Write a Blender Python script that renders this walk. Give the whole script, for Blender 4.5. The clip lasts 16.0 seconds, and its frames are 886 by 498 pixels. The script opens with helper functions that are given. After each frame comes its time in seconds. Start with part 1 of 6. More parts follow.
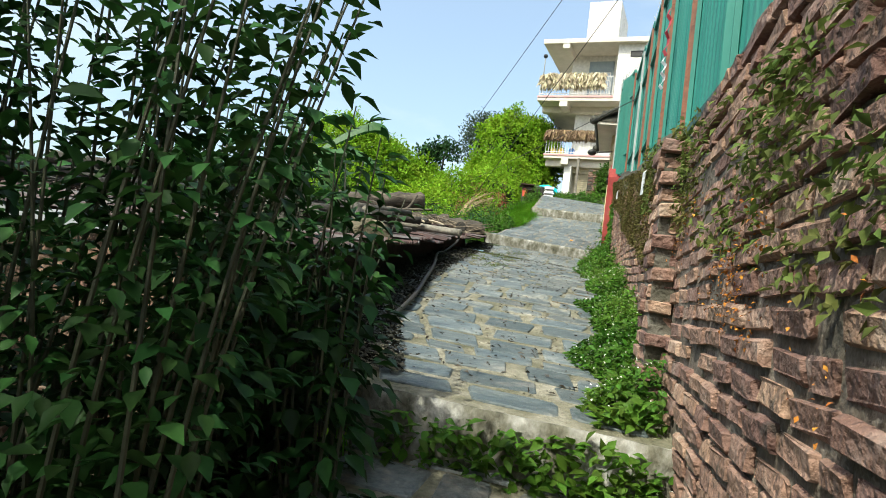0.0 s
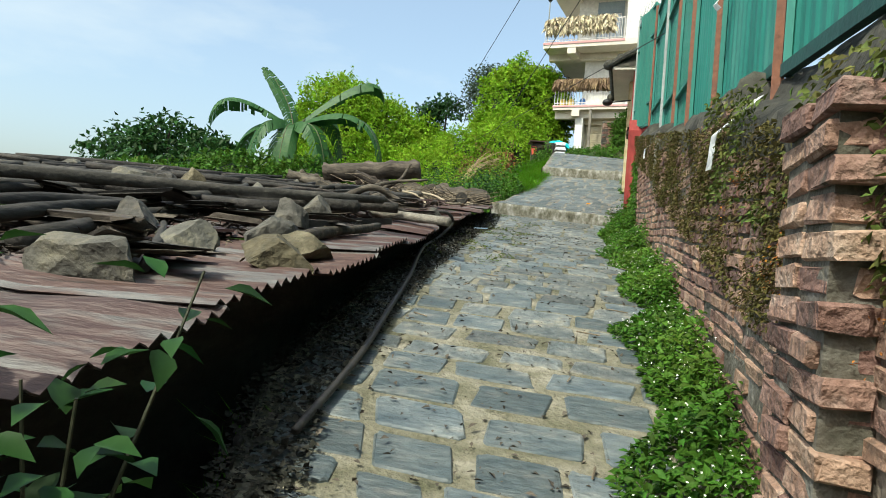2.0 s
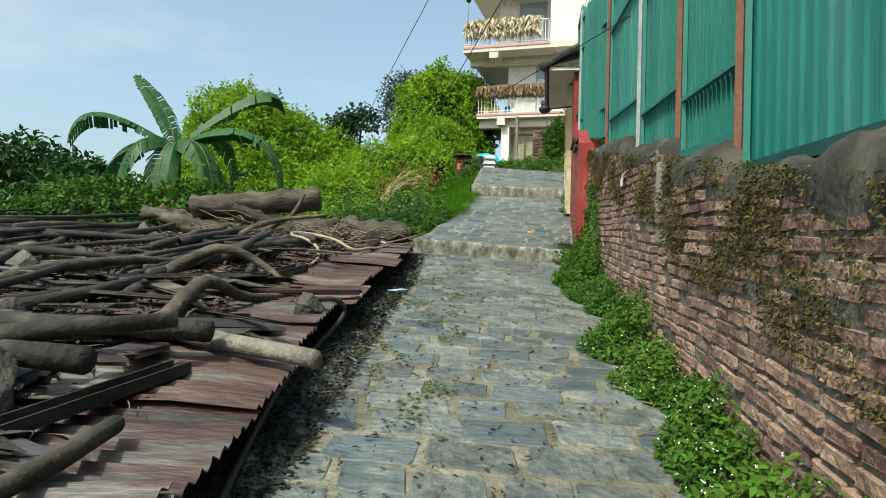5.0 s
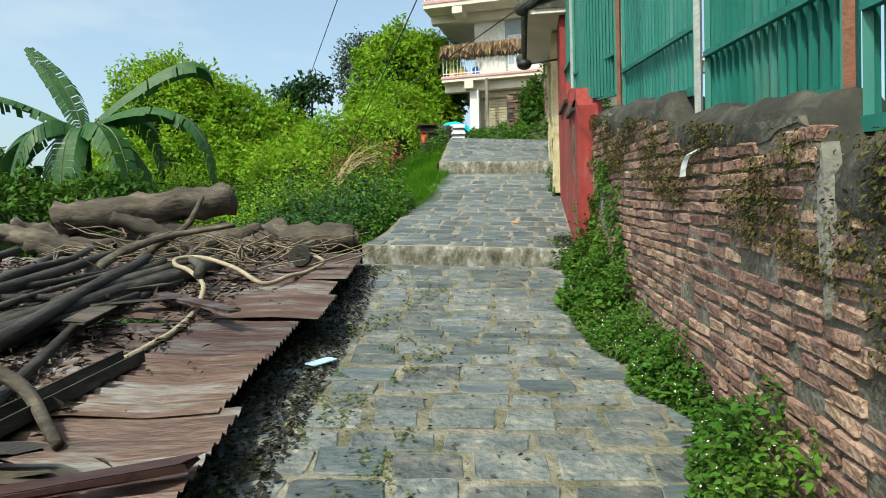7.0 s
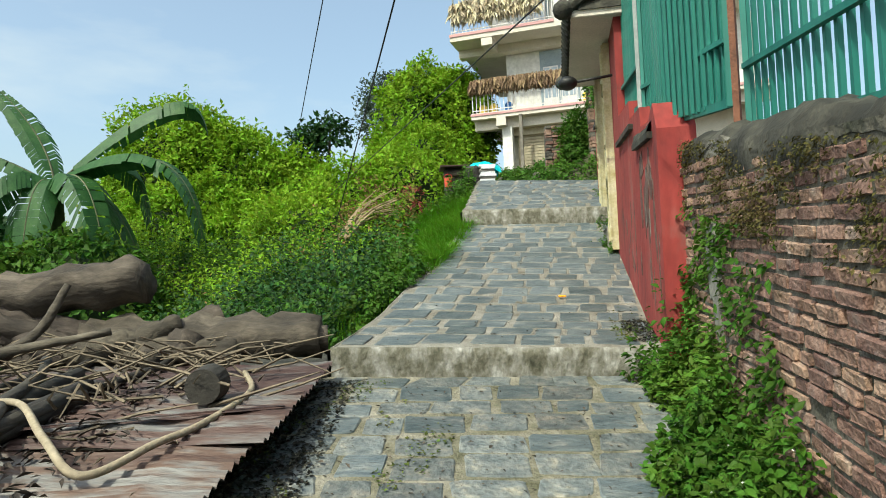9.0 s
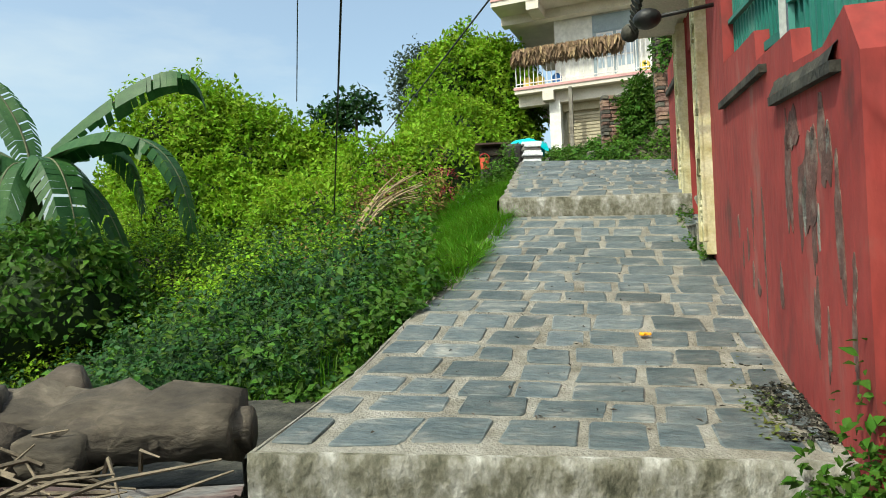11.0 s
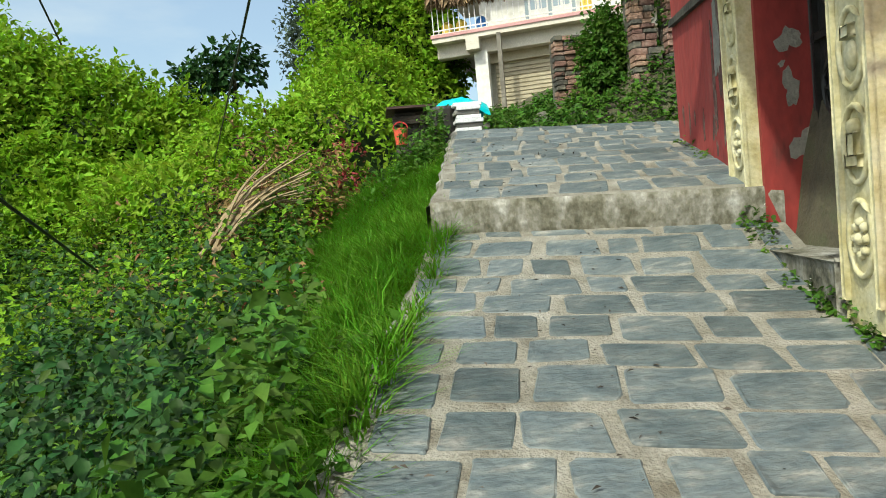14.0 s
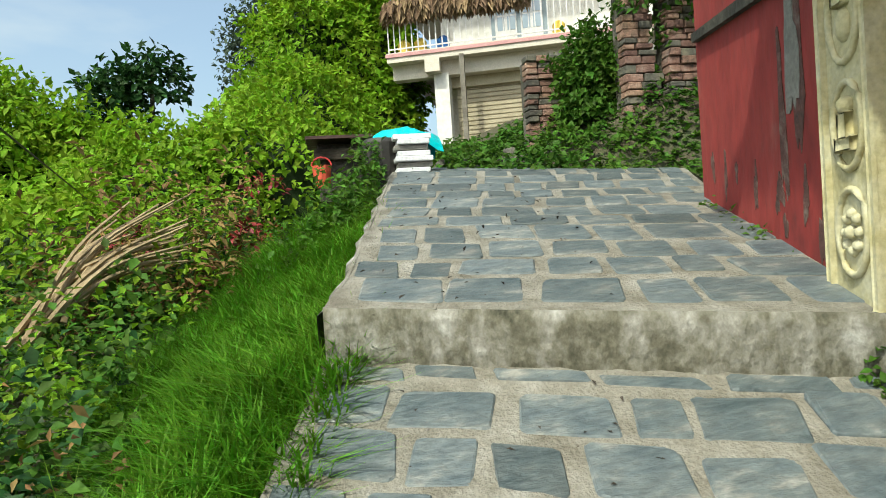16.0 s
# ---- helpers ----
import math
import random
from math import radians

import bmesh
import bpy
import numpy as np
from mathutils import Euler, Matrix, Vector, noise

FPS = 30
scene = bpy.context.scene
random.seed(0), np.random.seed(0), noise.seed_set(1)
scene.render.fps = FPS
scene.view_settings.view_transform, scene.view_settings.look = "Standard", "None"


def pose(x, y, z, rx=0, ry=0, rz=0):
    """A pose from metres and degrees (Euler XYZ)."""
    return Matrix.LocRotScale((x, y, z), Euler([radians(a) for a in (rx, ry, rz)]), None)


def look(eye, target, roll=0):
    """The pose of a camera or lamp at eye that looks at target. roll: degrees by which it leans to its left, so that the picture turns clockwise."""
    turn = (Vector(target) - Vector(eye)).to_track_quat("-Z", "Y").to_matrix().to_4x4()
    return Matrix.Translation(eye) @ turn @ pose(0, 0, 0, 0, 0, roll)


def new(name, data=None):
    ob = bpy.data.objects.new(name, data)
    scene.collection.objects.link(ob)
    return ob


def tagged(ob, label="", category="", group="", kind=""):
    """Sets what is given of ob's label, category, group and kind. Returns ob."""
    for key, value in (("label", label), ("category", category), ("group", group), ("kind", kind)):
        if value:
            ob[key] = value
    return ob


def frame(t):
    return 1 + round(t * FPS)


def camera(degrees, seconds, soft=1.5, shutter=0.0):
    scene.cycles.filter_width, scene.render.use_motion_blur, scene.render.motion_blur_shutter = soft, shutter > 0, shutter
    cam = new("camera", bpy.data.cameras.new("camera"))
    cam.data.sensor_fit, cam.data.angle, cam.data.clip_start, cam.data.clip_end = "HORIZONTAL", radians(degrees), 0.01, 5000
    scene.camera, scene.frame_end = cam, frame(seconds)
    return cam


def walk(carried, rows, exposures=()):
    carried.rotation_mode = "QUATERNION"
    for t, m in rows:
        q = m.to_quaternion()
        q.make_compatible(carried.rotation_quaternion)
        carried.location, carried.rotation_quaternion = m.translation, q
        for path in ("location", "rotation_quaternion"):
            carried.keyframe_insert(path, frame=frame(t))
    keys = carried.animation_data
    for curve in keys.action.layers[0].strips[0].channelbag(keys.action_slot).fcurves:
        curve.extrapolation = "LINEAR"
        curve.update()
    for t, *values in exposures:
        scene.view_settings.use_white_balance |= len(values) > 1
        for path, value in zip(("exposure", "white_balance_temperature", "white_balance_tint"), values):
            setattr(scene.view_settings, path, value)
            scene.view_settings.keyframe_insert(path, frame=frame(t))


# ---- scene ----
cam = camera(69.5, 16.0, 0.95)
PATH = [
    (0, (0.611, 0.554, 1.302), (0.555, 2.549, 1.432), 7.3),
    (0.5, (0.617, 0.983, 1.382), (0.511, 2.978, 1.48), 4.0),
    (1, (0.667, 1.337, 1.597), (0.562, 3.334, 1.572), 4.2),
    (1.5, (0.709, 1.72, 1.674), (0.633, 3.719, 1.634), 2.8),
    (2, (0.774, 2.154, 1.725), (0.688, 4.153, 1.723), 4.2),
    (2.5, (0.787, 2.633, 1.812), (0.546, 4.617, 1.87), 4.5),
    (3, (0.786, 3.065, 1.896), (0.64, 5.059, 1.94), 4.0),
    (3.5, (0.804, 3.481, 2.122), (0.669, 5.475, 2.202), 5.2),
    (4, (0.779, 3.891, 2.16), (0.643, 5.886, 2.207), 2.3),
    (4.5, (0.786, 4.346, 2.246), (0.824, 6.345, 2.301), 2.3),
    (5, (0.892, 4.847, 2.352), (1.033, 6.842, 2.391), 1.6),
    (5.2, (0.904, 5.041, 2.383), (1.085, 7.032, 2.424), 1.4),
    (7.3, (1.313, 7.701, 2.906), (1.512, 9.69, 2.838), -2.2),
    (7.5, (1.361, 7.955, 2.934), (1.513, 9.949, 2.905), -2.0),
    (8, (1.463, 8.556, 3.034), (1.607, 10.551, 3.057), -1.2),
    (8.5, (1.615, 9.197, 3.139), (1.762, 11.19, 3.218), -0.5),
    (8.7, (1.668, 9.443, 3.175), (1.796, 11.438, 3.252), -2.1),
    (10.8, (2.009, 11.703, 3.464), (1.998, 13.703, 3.469), -1.5),
    (11, (2.022, 11.939, 3.488), (1.986, 13.939, 3.514), -2.3),
    (11.5, (2.009, 12.533, 3.556), (2.049, 14.533, 3.549), -2.4),
    (12, (2.053, 13.158, 3.663), (2.098, 15.158, 3.63), -2.2),
    (12.5, (2.075, 13.748, 3.733), (2.162, 15.745, 3.67), -3.4),
    (13, (2.125, 14.361, 3.812), (2.239, 16.357, 3.798), -2.4),
    (13.5, (2.173, 14.924, 3.968), (2.284, 16.921, 3.953), -3.6),
    (14, (2.206, 15.348, 4.136), (2.406, 17.334, 4.024), -5.4),
    (14.5, (2.343, 15.804, 4.257), (2.525, 17.787, 4.075), -7.1),
    (15, (2.44, 16.304, 4.342), (2.734, 18.278, 4.206), -6.0),
    (15.5, (2.583, 16.826, 4.417), (2.941, 18.792, 4.355), -3.2),
    (16, (2.718, 17.321, 4.523), (3.041, 19.294, 4.476), -3.8),
]
walk(cam, [(t, look(e, g, r)) for t, e, g, r in PATH], [(0.0, 1.10, 6400, -1), (2.0, 0.88, 6400, -2), (3.5, 0.60, 6300, -5), (5.0, 0.68, 6350, -4), (7.5, 0.78, 6400, -4), (16.0, 0.74, 6450, -4)])

# ---- light ----
SUN_TO = Vector((-0.40, -0.46, 0.79)).normalized()
world = bpy.data.worlds.new("sky")
scene.world = world
world.use_nodes = True
wn, wl = world.node_tree.nodes, world.node_tree.links
sky = wn.new("ShaderNodeTexSky")
sky.sky_type, sky.sun_disc = "NISHITA", False
sky.sun_elevation = math.asin(SUN_TO.z)
sky.sun_rotation = math.atan2(SUN_TO.x, SUN_TO.y)
sky.air_density, sky.dust_density, sky.ozone_density = 1.0, 4.2, 1.0
where = wn.new("ShaderNodeTexCoord")
flat = wn.new("ShaderNodeMapping")
flat.inputs["Scale"].default_value = (1.0, 1.0, 3.2)
cloud = wn.new("ShaderNodeTexNoise")
cloud.inputs["Scale"].default_value, cloud.inputs["Detail"].default_value, cloud.inputs["Roughness"].default_value = 2.6, 6, 0.55
wl.new(where.outputs["Generated"], flat.inputs[0]), wl.new(flat.outputs[0], cloud.inputs["Vector"])
thin = wn.new("ShaderNodeMapRange")
thin.inputs["From Min"].default_value, thin.inputs["From Max"].default_value = 0.50, 0.78
thin.inputs["To Min"].default_value, thin.inputs["To Max"].default_value = 0.16, 0.60
wl.new(cloud.outputs[0], thin.inputs[0])
veil = wn.new("ShaderNodeMix")
veil.data_type = "RGBA"
veil.inputs[7].default_value = (3.6, 3.7, 3.85, 1)
wl.new(thin.outputs[0], veil.inputs[0]), wl.new(sky.outputs[0], veil.inputs[6])
wl.new(veil.outputs[2], wn["Background"].inputs[0])
wn["Background"].inputs[1].default_value = 0.15
sun = new("sun", bpy.data.lights.new("sun", "SUN"))
sun.data.energy, sun.data.angle, sun.data.color = 2.5, radians(1.5), (1.0, 0.95, 0.84)
sun.matrix_world = look(SUN_TO * 50, (0, 0, 0))


# ---- materials ----
def mat(name, cols, scale=3.0, rough=0.8, bump=0.3, metal=0.0, fine=40.0, island=0.0, rnd=0.0, trans=0.0, stretch=(1, 1, 1), spec=0.5, contrast=0.35):
    """Noise-mixed colours (two scales), bump; island / rnd: brightness spread by mesh island / by object."""
    m = bpy.data.materials.new(name)
    m.use_nodes = True
    n, l = m.node_tree.nodes, m.node_tree.links
    b = n["Principled BSDF"]
    b.inputs["Roughness"].default_value, b.inputs["Metallic"].default_value = rough, metal
    b.inputs["Specular IOR Level"].default_value = spec
    tc = n.new("ShaderNodeTexCoord")
    geo = n.new("ShaderNodeNewGeometry")
    mp = n.new("ShaderNodeMapping")
    mp.inputs["Scale"].default_value = stretch
    l.new(geo.outputs["Position"], mp.inputs[0])
    a = n.new("ShaderNodeTexNoise")
    a.inputs["Scale"].default_value, a.inputs["Detail"].default_value, a.inputs["Roughness"].default_value = scale, 5, 0.65
    l.new(mp.outputs[0], a.inputs["Vector"])
    f = n.new("ShaderNodeTexNoise")
    f.inputs["Scale"].default_value, f.inputs["Detail"].default_value = fine, 4
    l.new(mp.outputs[0], f.inputs["Vector"])
    ramp = n.new("ShaderNodeValToRGB")
    el = ramp.color_ramp.elements
    while len(el) < len(cols):
        el.new(0.5)
    for i, c in enumerate(cols):
        el[i].position = 0.3 + 0.4 * i / max(1, len(cols) - 1)
        el[i].color = (*c, 1)
    l.new(a.outputs[0], ramp.inputs[0])
    mul = n.new("ShaderNodeMapRange")
    mul.inputs["To Min"].default_value, mul.inputs["To Max"].default_value = 1 - contrast, 1 + contrast
    l.new(f.outputs[0], mul.inputs[0])
    last = mul.outputs[0]
    for src, amount in ((geo.outputs["Random Per Island"], island), (None, rnd)):
        if amount:
            if src is None:
                src = n.new("ShaderNodeObjectInfo").outputs["Random"]
            vary = src
            r = n.new("ShaderNodeMapRange")
            r.inputs["To Min"].default_value, r.inputs["To Max"].default_value = 1 - amount, 1 + amount
            l.new(src, r.inputs[0])
            k = n.new("ShaderNodeMath")
            k.operation = "MULTIPLY"
            l.new(last, k.inputs[0]), l.new(r.outputs[0], k.inputs[1])
            last = k.outputs[0]
    hsv = n.new("ShaderNodeHueSaturation")
    l.new(ramp.outputs[0], hsv.inputs["Color"]), l.new(last, hsv.inputs["Value"])
    if island or rnd:
        hue = n.new("ShaderNodeMapRange")
        hue.inputs["To Min"].default_value, hue.inputs["To Max"].default_value = 0.485, 0.515
        l.new(vary, hue.inputs[0]), l.new(hue.outputs[0], hsv.inputs["Hue"])
    l.new(hsv.outputs[0], b.inputs["Base Color"])
    if bump:
        bp = n.new("ShaderNodeBump")
        bp.inputs["Strength"].default_value, bp.inputs["Distance"].default_value = bump, 0.02
        l.new(f.outputs[0], bp.inputs["Height"]), l.new(bp.outputs[0], b.inputs["Normal"])
    if trans:
        t = n.new("ShaderNodeBsdfTranslucent")
        l.new(hsv.outputs[0], t.inputs[0])
        mx = n.new("ShaderNodeMixShader")
        mx.inputs[0].default_value = trans
        l.new(b.outputs[0], mx.inputs[1]), l.new(t.outputs[0], mx.inputs[2])
        l.new(mx.outputs[0], n["Material Output"].inputs[0])
    return m


M_SLATE = mat("slate", [(0.045, 0.064, 0.070), (0.078, 0.098, 0.104), (0.105, 0.122, 0.122), (0.22, 0.215, 0.195)], 5, 0.55, 0.8, rnd=0.3, fine=22, contrast=0.5, stretch=(0.8, 1.7, 1))
M_SLATE_OLD = mat("worn_slate", [(0.060, 0.072, 0.072), (0.098, 0.112, 0.112), (0.145, 0.152, 0.142), (0.25, 0.228, 0.18)], 8, 0.65, 1.0, rnd=0.35, fine=26, contrast=0.6)
M_MORTAR = mat("path_mortar", [(0.12, 0.105, 0.078), (0.21, 0.195, 0.16), (0.29, 0.275, 0.24)], 5, 0.9, 0.8, fine=60, contrast=0.25)
M_MORTAR_OLD = mat("mossy_mortar", [(0.070, 0.070, 0.035), (0.165, 0.152, 0.105), (0.29, 0.268, 0.215)], 4, 0.95, 0.9, fine=38, contrast=0.4)
M_RISER = mat("step_concrete", [(0.035, 0.035, 0.020), (0.12, 0.112, 0.08), (0.23, 0.22, 0.19), (0.40, 0.39, 0.36)], 7, 0.9, 0.9, fine=30, contrast=0.4, stretch=(1, 1, 0.7))
M_BRICK = mat("brick", [(0.06, 0.045, 0.035), (0.20, 0.112, 0.082), (0.27, 0.165, 0.125), (0.33, 0.24, 0.195)], 7, 0.9, 1.0, rnd=0.4, fine=42)
M_BRICK_S = mat("brick_joined", [(0.06, 0.045, 0.035), (0.20, 0.112, 0.082), (0.27, 0.165, 0.125), (0.33, 0.24, 0.195)], 7, 0.9, 1.0, island=0.4, fine=42)
M_WALLMORTAR_PALE = mat("pale_wall_mortar", [(0.045, 0.04, 0.028), (0.13, 0.105, 0.08), (0.25, 0.215, 0.175)], 6, 0.95, 1.0, fine=26)
M_LICHEN = mat("orange_lichen", [(0.30, 0.09, 0.012), (0.38, 0.14, 0.02), (0.26, 0.13, 0.03)], 9, 0.95, 0.5, island=0.3)
M_WALLMORTAR = mat("wall_mortar", [(0.03, 0.033, 0.018), (0.095, 0.085, 0.065), (0.20, 0.19, 0.165)], 4, 0.95, 1.0, fine=30)
M_COPING = mat("coping", [(0.012, 0.012, 0.009), (0.032, 0.03, 0.022), (0.085, 0.08, 0.06)], 4, 0.9, 1.0, fine=20)
M_GREEN = mat("green_paint", [(0.007, 0.112, 0.088), (0.012, 0.15, 0.116), (0.026, 0.175, 0.138), (0.09, 0.205, 0.175)], 1.1, 0.55, 0.15, fine=10, stretch=(1.4, 1.4, 0.22), contrast=0.3)
M_GREEN_DARK = mat("dark_green_paint", [(0.004, 0.04, 0.032), (0.01, 0.07, 0.055)], 3, 0.6, 0.2)
M_RUSTPOST = mat("rusty_post", [(0.11, 0.045, 0.025), (0.19, 0.075, 0.04), (0.09, 0.045, 0.032)], 5, 0.8, 0.4)
M_GREYPOST = mat("grey_post", [(0.22, 0.24, 0.23), (0.34, 0.36, 0.35)], 4, 0.6, 0.2)
M_RED = mat("red_plaster", [(0.07, 0.022, 0.018), (0.21, 0.024, 0.021), (0.25, 0.028, 0.024), (0.27, 0.036, 0.030), (0.25, 0.085, 0.07)], 1.7, 0.8, 0.5, fine=14, stretch=(1, 1, 0.45), contrast=0.4)
M_STAIN = mat("dark_stain", [(0.05, 0.03, 0.025), (0.11, 0.05, 0.04), (0.2, 0.16, 0.13)], 9, 0.9, 0.5)
M_BARE = mat("bare_render", [(0.16, 0.155, 0.135), (0.26, 0.25, 0.22)], 7, 0.9, 0.6)
M_CREAM = mat("cream_paint", [(0.36, 0.31, 0.14), (0.50, 0.455, 0.27), (0.56, 0.53, 0.37)], 6, 0.7, 0.3)
M_BLACK = mat("black_metal", [(0.012, 0.012, 0.012), (0.03, 0.03, 0.028)], 6, 0.5, 0.2, metal=0.3)
M_TIN = mat("rusty_tin", [(0.018, 0.014, 0.012), (0.050, 0.022, 0.017), (0.072, 0.037, 0.028), (0.125, 0.12, 0.115), (0.042, 0.025, 0.020)], 2.0, 0.55, 0.3, metal=0.15, rnd=0.35, fine=25, stretch=(0.5, 2.6, 1))
M_WOOD = mat("dark_wood", [(0.014, 0.012, 0.009), (0.03, 0.026, 0.021), (0.07, 0.06, 0.05)], 6, 0.85, 0.6, rnd=0.4, fine=30, stretch=(1, 0.3, 1))
M_LOG = mat("grey_log", [(0.10, 0.085, 0.065), (0.19, 0.17, 0.14), (0.26, 0.24, 0.20)], 5, 0.85, 0.6, fine=40)
M_BARK = mat("bark", [(0.018, 0.014, 0.010), (0.055, 0.043, 0.032), (0.13, 0.105, 0.08)], 6, 0.9, 1.0, rnd=0.25, fine=22, stretch=(0.4, 1, 1))
M_TWIG = mat("twig", [(0.10, 0.078, 0.052), (0.21, 0.165, 0.11)], 6, 0.85, 0.4)
M_STRAW = mat("dry_branch", [(0.24, 0.17, 0.09), (0.38, 0.29, 0.17)], 6, 0.85, 0.4)
M_ROCK = mat("rock", [(0.042, 0.039, 0.032), (0.09, 0.083, 0.068), (0.165, 0.145, 0.10)], 6, 0.85, 1.0, rnd=0.3, fine=22)
M_SOIL = mat("soil", [(0.03, 0.026, 0.016), (0.07, 0.06, 0.035), (0.05, 0.07, 0.025)], 2, 0.95, 0.8)
# serves the dirt at the red wall and the shade painted under the eave
M_DIRT_SHADE = mat("dirt_and_painted_shade", [(0.012, 0.011, 0.008), (0.025, 0.024, 0.014)], 5, 0.95, 0.5)
M_ROPE = mat("rope", [(0.25, 0.20, 0.13), (0.36, 0.30, 0.21)], 12, 0.8, 0.4)
M_HOSE = mat("hose", [(0.02, 0.018, 0.016), (0.05, 0.045, 0.04)], 9, 0.6, 0.2)
M_WHITE = mat("white_wall", [(0.56, 0.54, 0.50), (0.70, 0.68, 0.64), (0.74, 0.72, 0.69)], 1.1, 0.8, 0.15, fine=8)
M_SLAB = mat("slab_edge", [(0.55, 0.50, 0.42), (0.68, 0.62, 0.54)], 2, 0.8, 0.2)
M_PINK = mat("pink_edge", [(0.50, 0.25, 0.25), (0.58, 0.34, 0.33)], 2, 0.8, 0.2)
M_SHUT = mat("shutter", [(0.34, 0.29, 0.19), (0.45, 0.39, 0.27)], 3, 0.6, 0.1)
M_FRAME = mat("blue_grey_frame", [(0.22, 0.28, 0.32), (0.30, 0.36, 0.40)], 4, 0.6, 0.1)
M_RAIL = mat("white_rail", [(0.60, 0.58, 0.57), (0.72, 0.70, 0.70)], 5, 0.5, 0.1)
M_CORN = mat("corn", [(0.36, 0.29, 0.18), (0.54, 0.46, 0.31), (0.62, 0.56, 0.42)], 5, 0.85, 0.3, island=0.3)
M_MILLET = mat("dry_stalks", [(0.16, 0.10, 0.055), (0.28, 0.19, 0.11)], 6, 0.9, 0.3, island=0.35)
M_TARP = mat("turquoise_tarp", [(0.0, 0.38, 0.42), (0.02, 0.50, 0.52)], 5, 0.5, 0.2)
M_PLASTICW = mat("white_plastic", [(0.62, 0.63, 0.65), (0.78, 0.78, 0.79)], 8, 0.5, 0.3)
M_BLUE = mat("blue_plastic", [(0.02, 0.12, 0.45), (0.05, 0.2, 0.55)], 5, 0.5, 0.1)
M_YELLOW = mat("yellow_plastic", [(0.65, 0.45, 0.05), (0.75, 0.55, 0.1)], 5, 0.5, 0.1)
M_MASK = mat("mask_cloth", [(0.30, 0.45, 0.62), (0.42, 0.56, 0.70)], 9, 0.8, 0.2)
M_ORANGE = mat("marigold", [(0.75, 0.28, 0.01), (0.85, 0.4, 0.02)], 20, 0.8, 0.2)
M_LEAF_DARK = mat("shrub_leaf", [(0.014, 0.042, 0.011), (0.026, 0.07, 0.016), (0.05, 0.115, 0.026)], 4, 0.5, 0, island=0.4, trans=0.25, spec=0.15)
M_LEAF_BRIGHT = mat("creeper_leaf", [(0.12, 0.24, 0.012), (0.19, 0.33, 0.018), (0.27, 0.40, 0.03)], 0.7, 0.6, 0, island=0.35, trans=0.42, spec=0.15)
M_LEAF_MID = mat("weed_leaf", [(0.035, 0.090, 0.010), (0.06, 0.135, 0.015), (0.11, 0.19, 0.025)], 1.2, 0.55, 0, island=0.4, trans=0.35, spec=0.15)
M_LEAF_WALL = mat("wall_plant_leaf", [(0.06, 0.10, 0.02), (0.10, 0.13, 0.03), (0.15, 0.12, 0.04)], 3, 0.7, 0, island=0.4, trans=0.25, spec=0.15)
M_LEAF_MOSS = mat("moss_leaf", [(0.05, 0.06, 0.015), (0.085, 0.075, 0.025), (0.13, 0.095, 0.04)], 5, 0.85, 0, island=0.4, trans=0.15, spec=0.1)
M_LEAF_DRY = mat("dry_leaf", [(0.14, 0.10, 0.035), (0.22, 0.15, 0.06), (0.16, 0.05, 0.03)], 2, 0.8, 0, island=0.4, trans=0.2, spec=0.15)
M_LEAF_GREY = mat("grey_leaf", [(0.05, 0.08, 0.05), (0.09, 0.12, 0.08)], 2, 0.6, 0, island=0.35, trans=0.3, spec=0.15)
M_GRASS = mat("grass_blade", [(0.08, 0.21, 0.012), (0.12, 0.28, 0.018), (0.19, 0.34, 0.035)], 1.5, 0.55, 0, island=0.35, trans=0.35, spec=0.15)
M_BANANA = mat("banana_leaf", [(0.018, 0.065, 0.016), (0.032, 0.10, 0.024), (0.06, 0.135, 0.035)], 3, 0.5, 0.1, trans=0.25, spec=0.3)
M_STEM = mat("green_stem", [(0.06, 0.08, 0.03), (0.12, 0.12, 0.06)], 6, 0.7, 0.2)
M_STALK = mat("shrub_stalk", [(0.03, 0.035, 0.018), (0.06, 0.06, 0.03)], 6, 0.7, 0.2)
M_FLOWER = mat("white_flower", [(0.7, 0.7, 0.62), (0.8, 0.8, 0.75)], 6, 0.7, 0)
M_REDLEAF = mat("red_leaf", [(0.35, 0.02, 0.02), (0.5, 0.04, 0.04)], 6, 0.6, 0, island=0.3)
M_REDDARK = mat("dark_red_leaf", [(0.16, 0.012, 0.016), (0.26, 0.02, 0.025)], 6, 0.6, 0, island=0.3)
# near-black green that paints the shade inside leaf crowns
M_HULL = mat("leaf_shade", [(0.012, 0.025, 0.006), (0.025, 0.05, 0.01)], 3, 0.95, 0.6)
M_GLASS = bpy.data.materials.new("window_glass")
M_GLASS.use_nodes = True
gb = M_GLASS.node_tree.nodes["Principled BSDF"]
gb.inputs["Base Color"].default_value, gb.inputs["Roughness"].default_value, gb.inputs["Specular IOR Level"].default_value = (0.35, 0.42, 0.5, 1), 0.08, 1.0


# ---- building helpers ----
def obj(name, me, material=None, parent=None, label="", m=None):
    ob = new(name, me)
    if material and not me.materials:
        me.materials.append(material)
    if parent:
        ob.parent = parent
    if m is not None:
        ob.matrix_basis = m
    if label:
        ob["label"] = label
    return ob


def to_mesh(name, bm, smooth=False):
    me = bpy.data.meshes.new(name)
    bmesh.ops.recalc_face_normals(bm, faces=bm.faces)
    if smooth:
        for f in bm.faces:
            f.smooth = True
    bm.to_mesh(me)
    bm.free()
    return me


def part(name, bm, material, parent, label="", smooth=False):
    return obj(name, to_mesh(name, bm, smooth), material, parent, label)


def thing(name, label, category, m=None, group="", kind=""):
    ob = new(name)
    if m is not None:
        ob.matrix_basis = m
    return tagged(ob, label, category, group, kind)


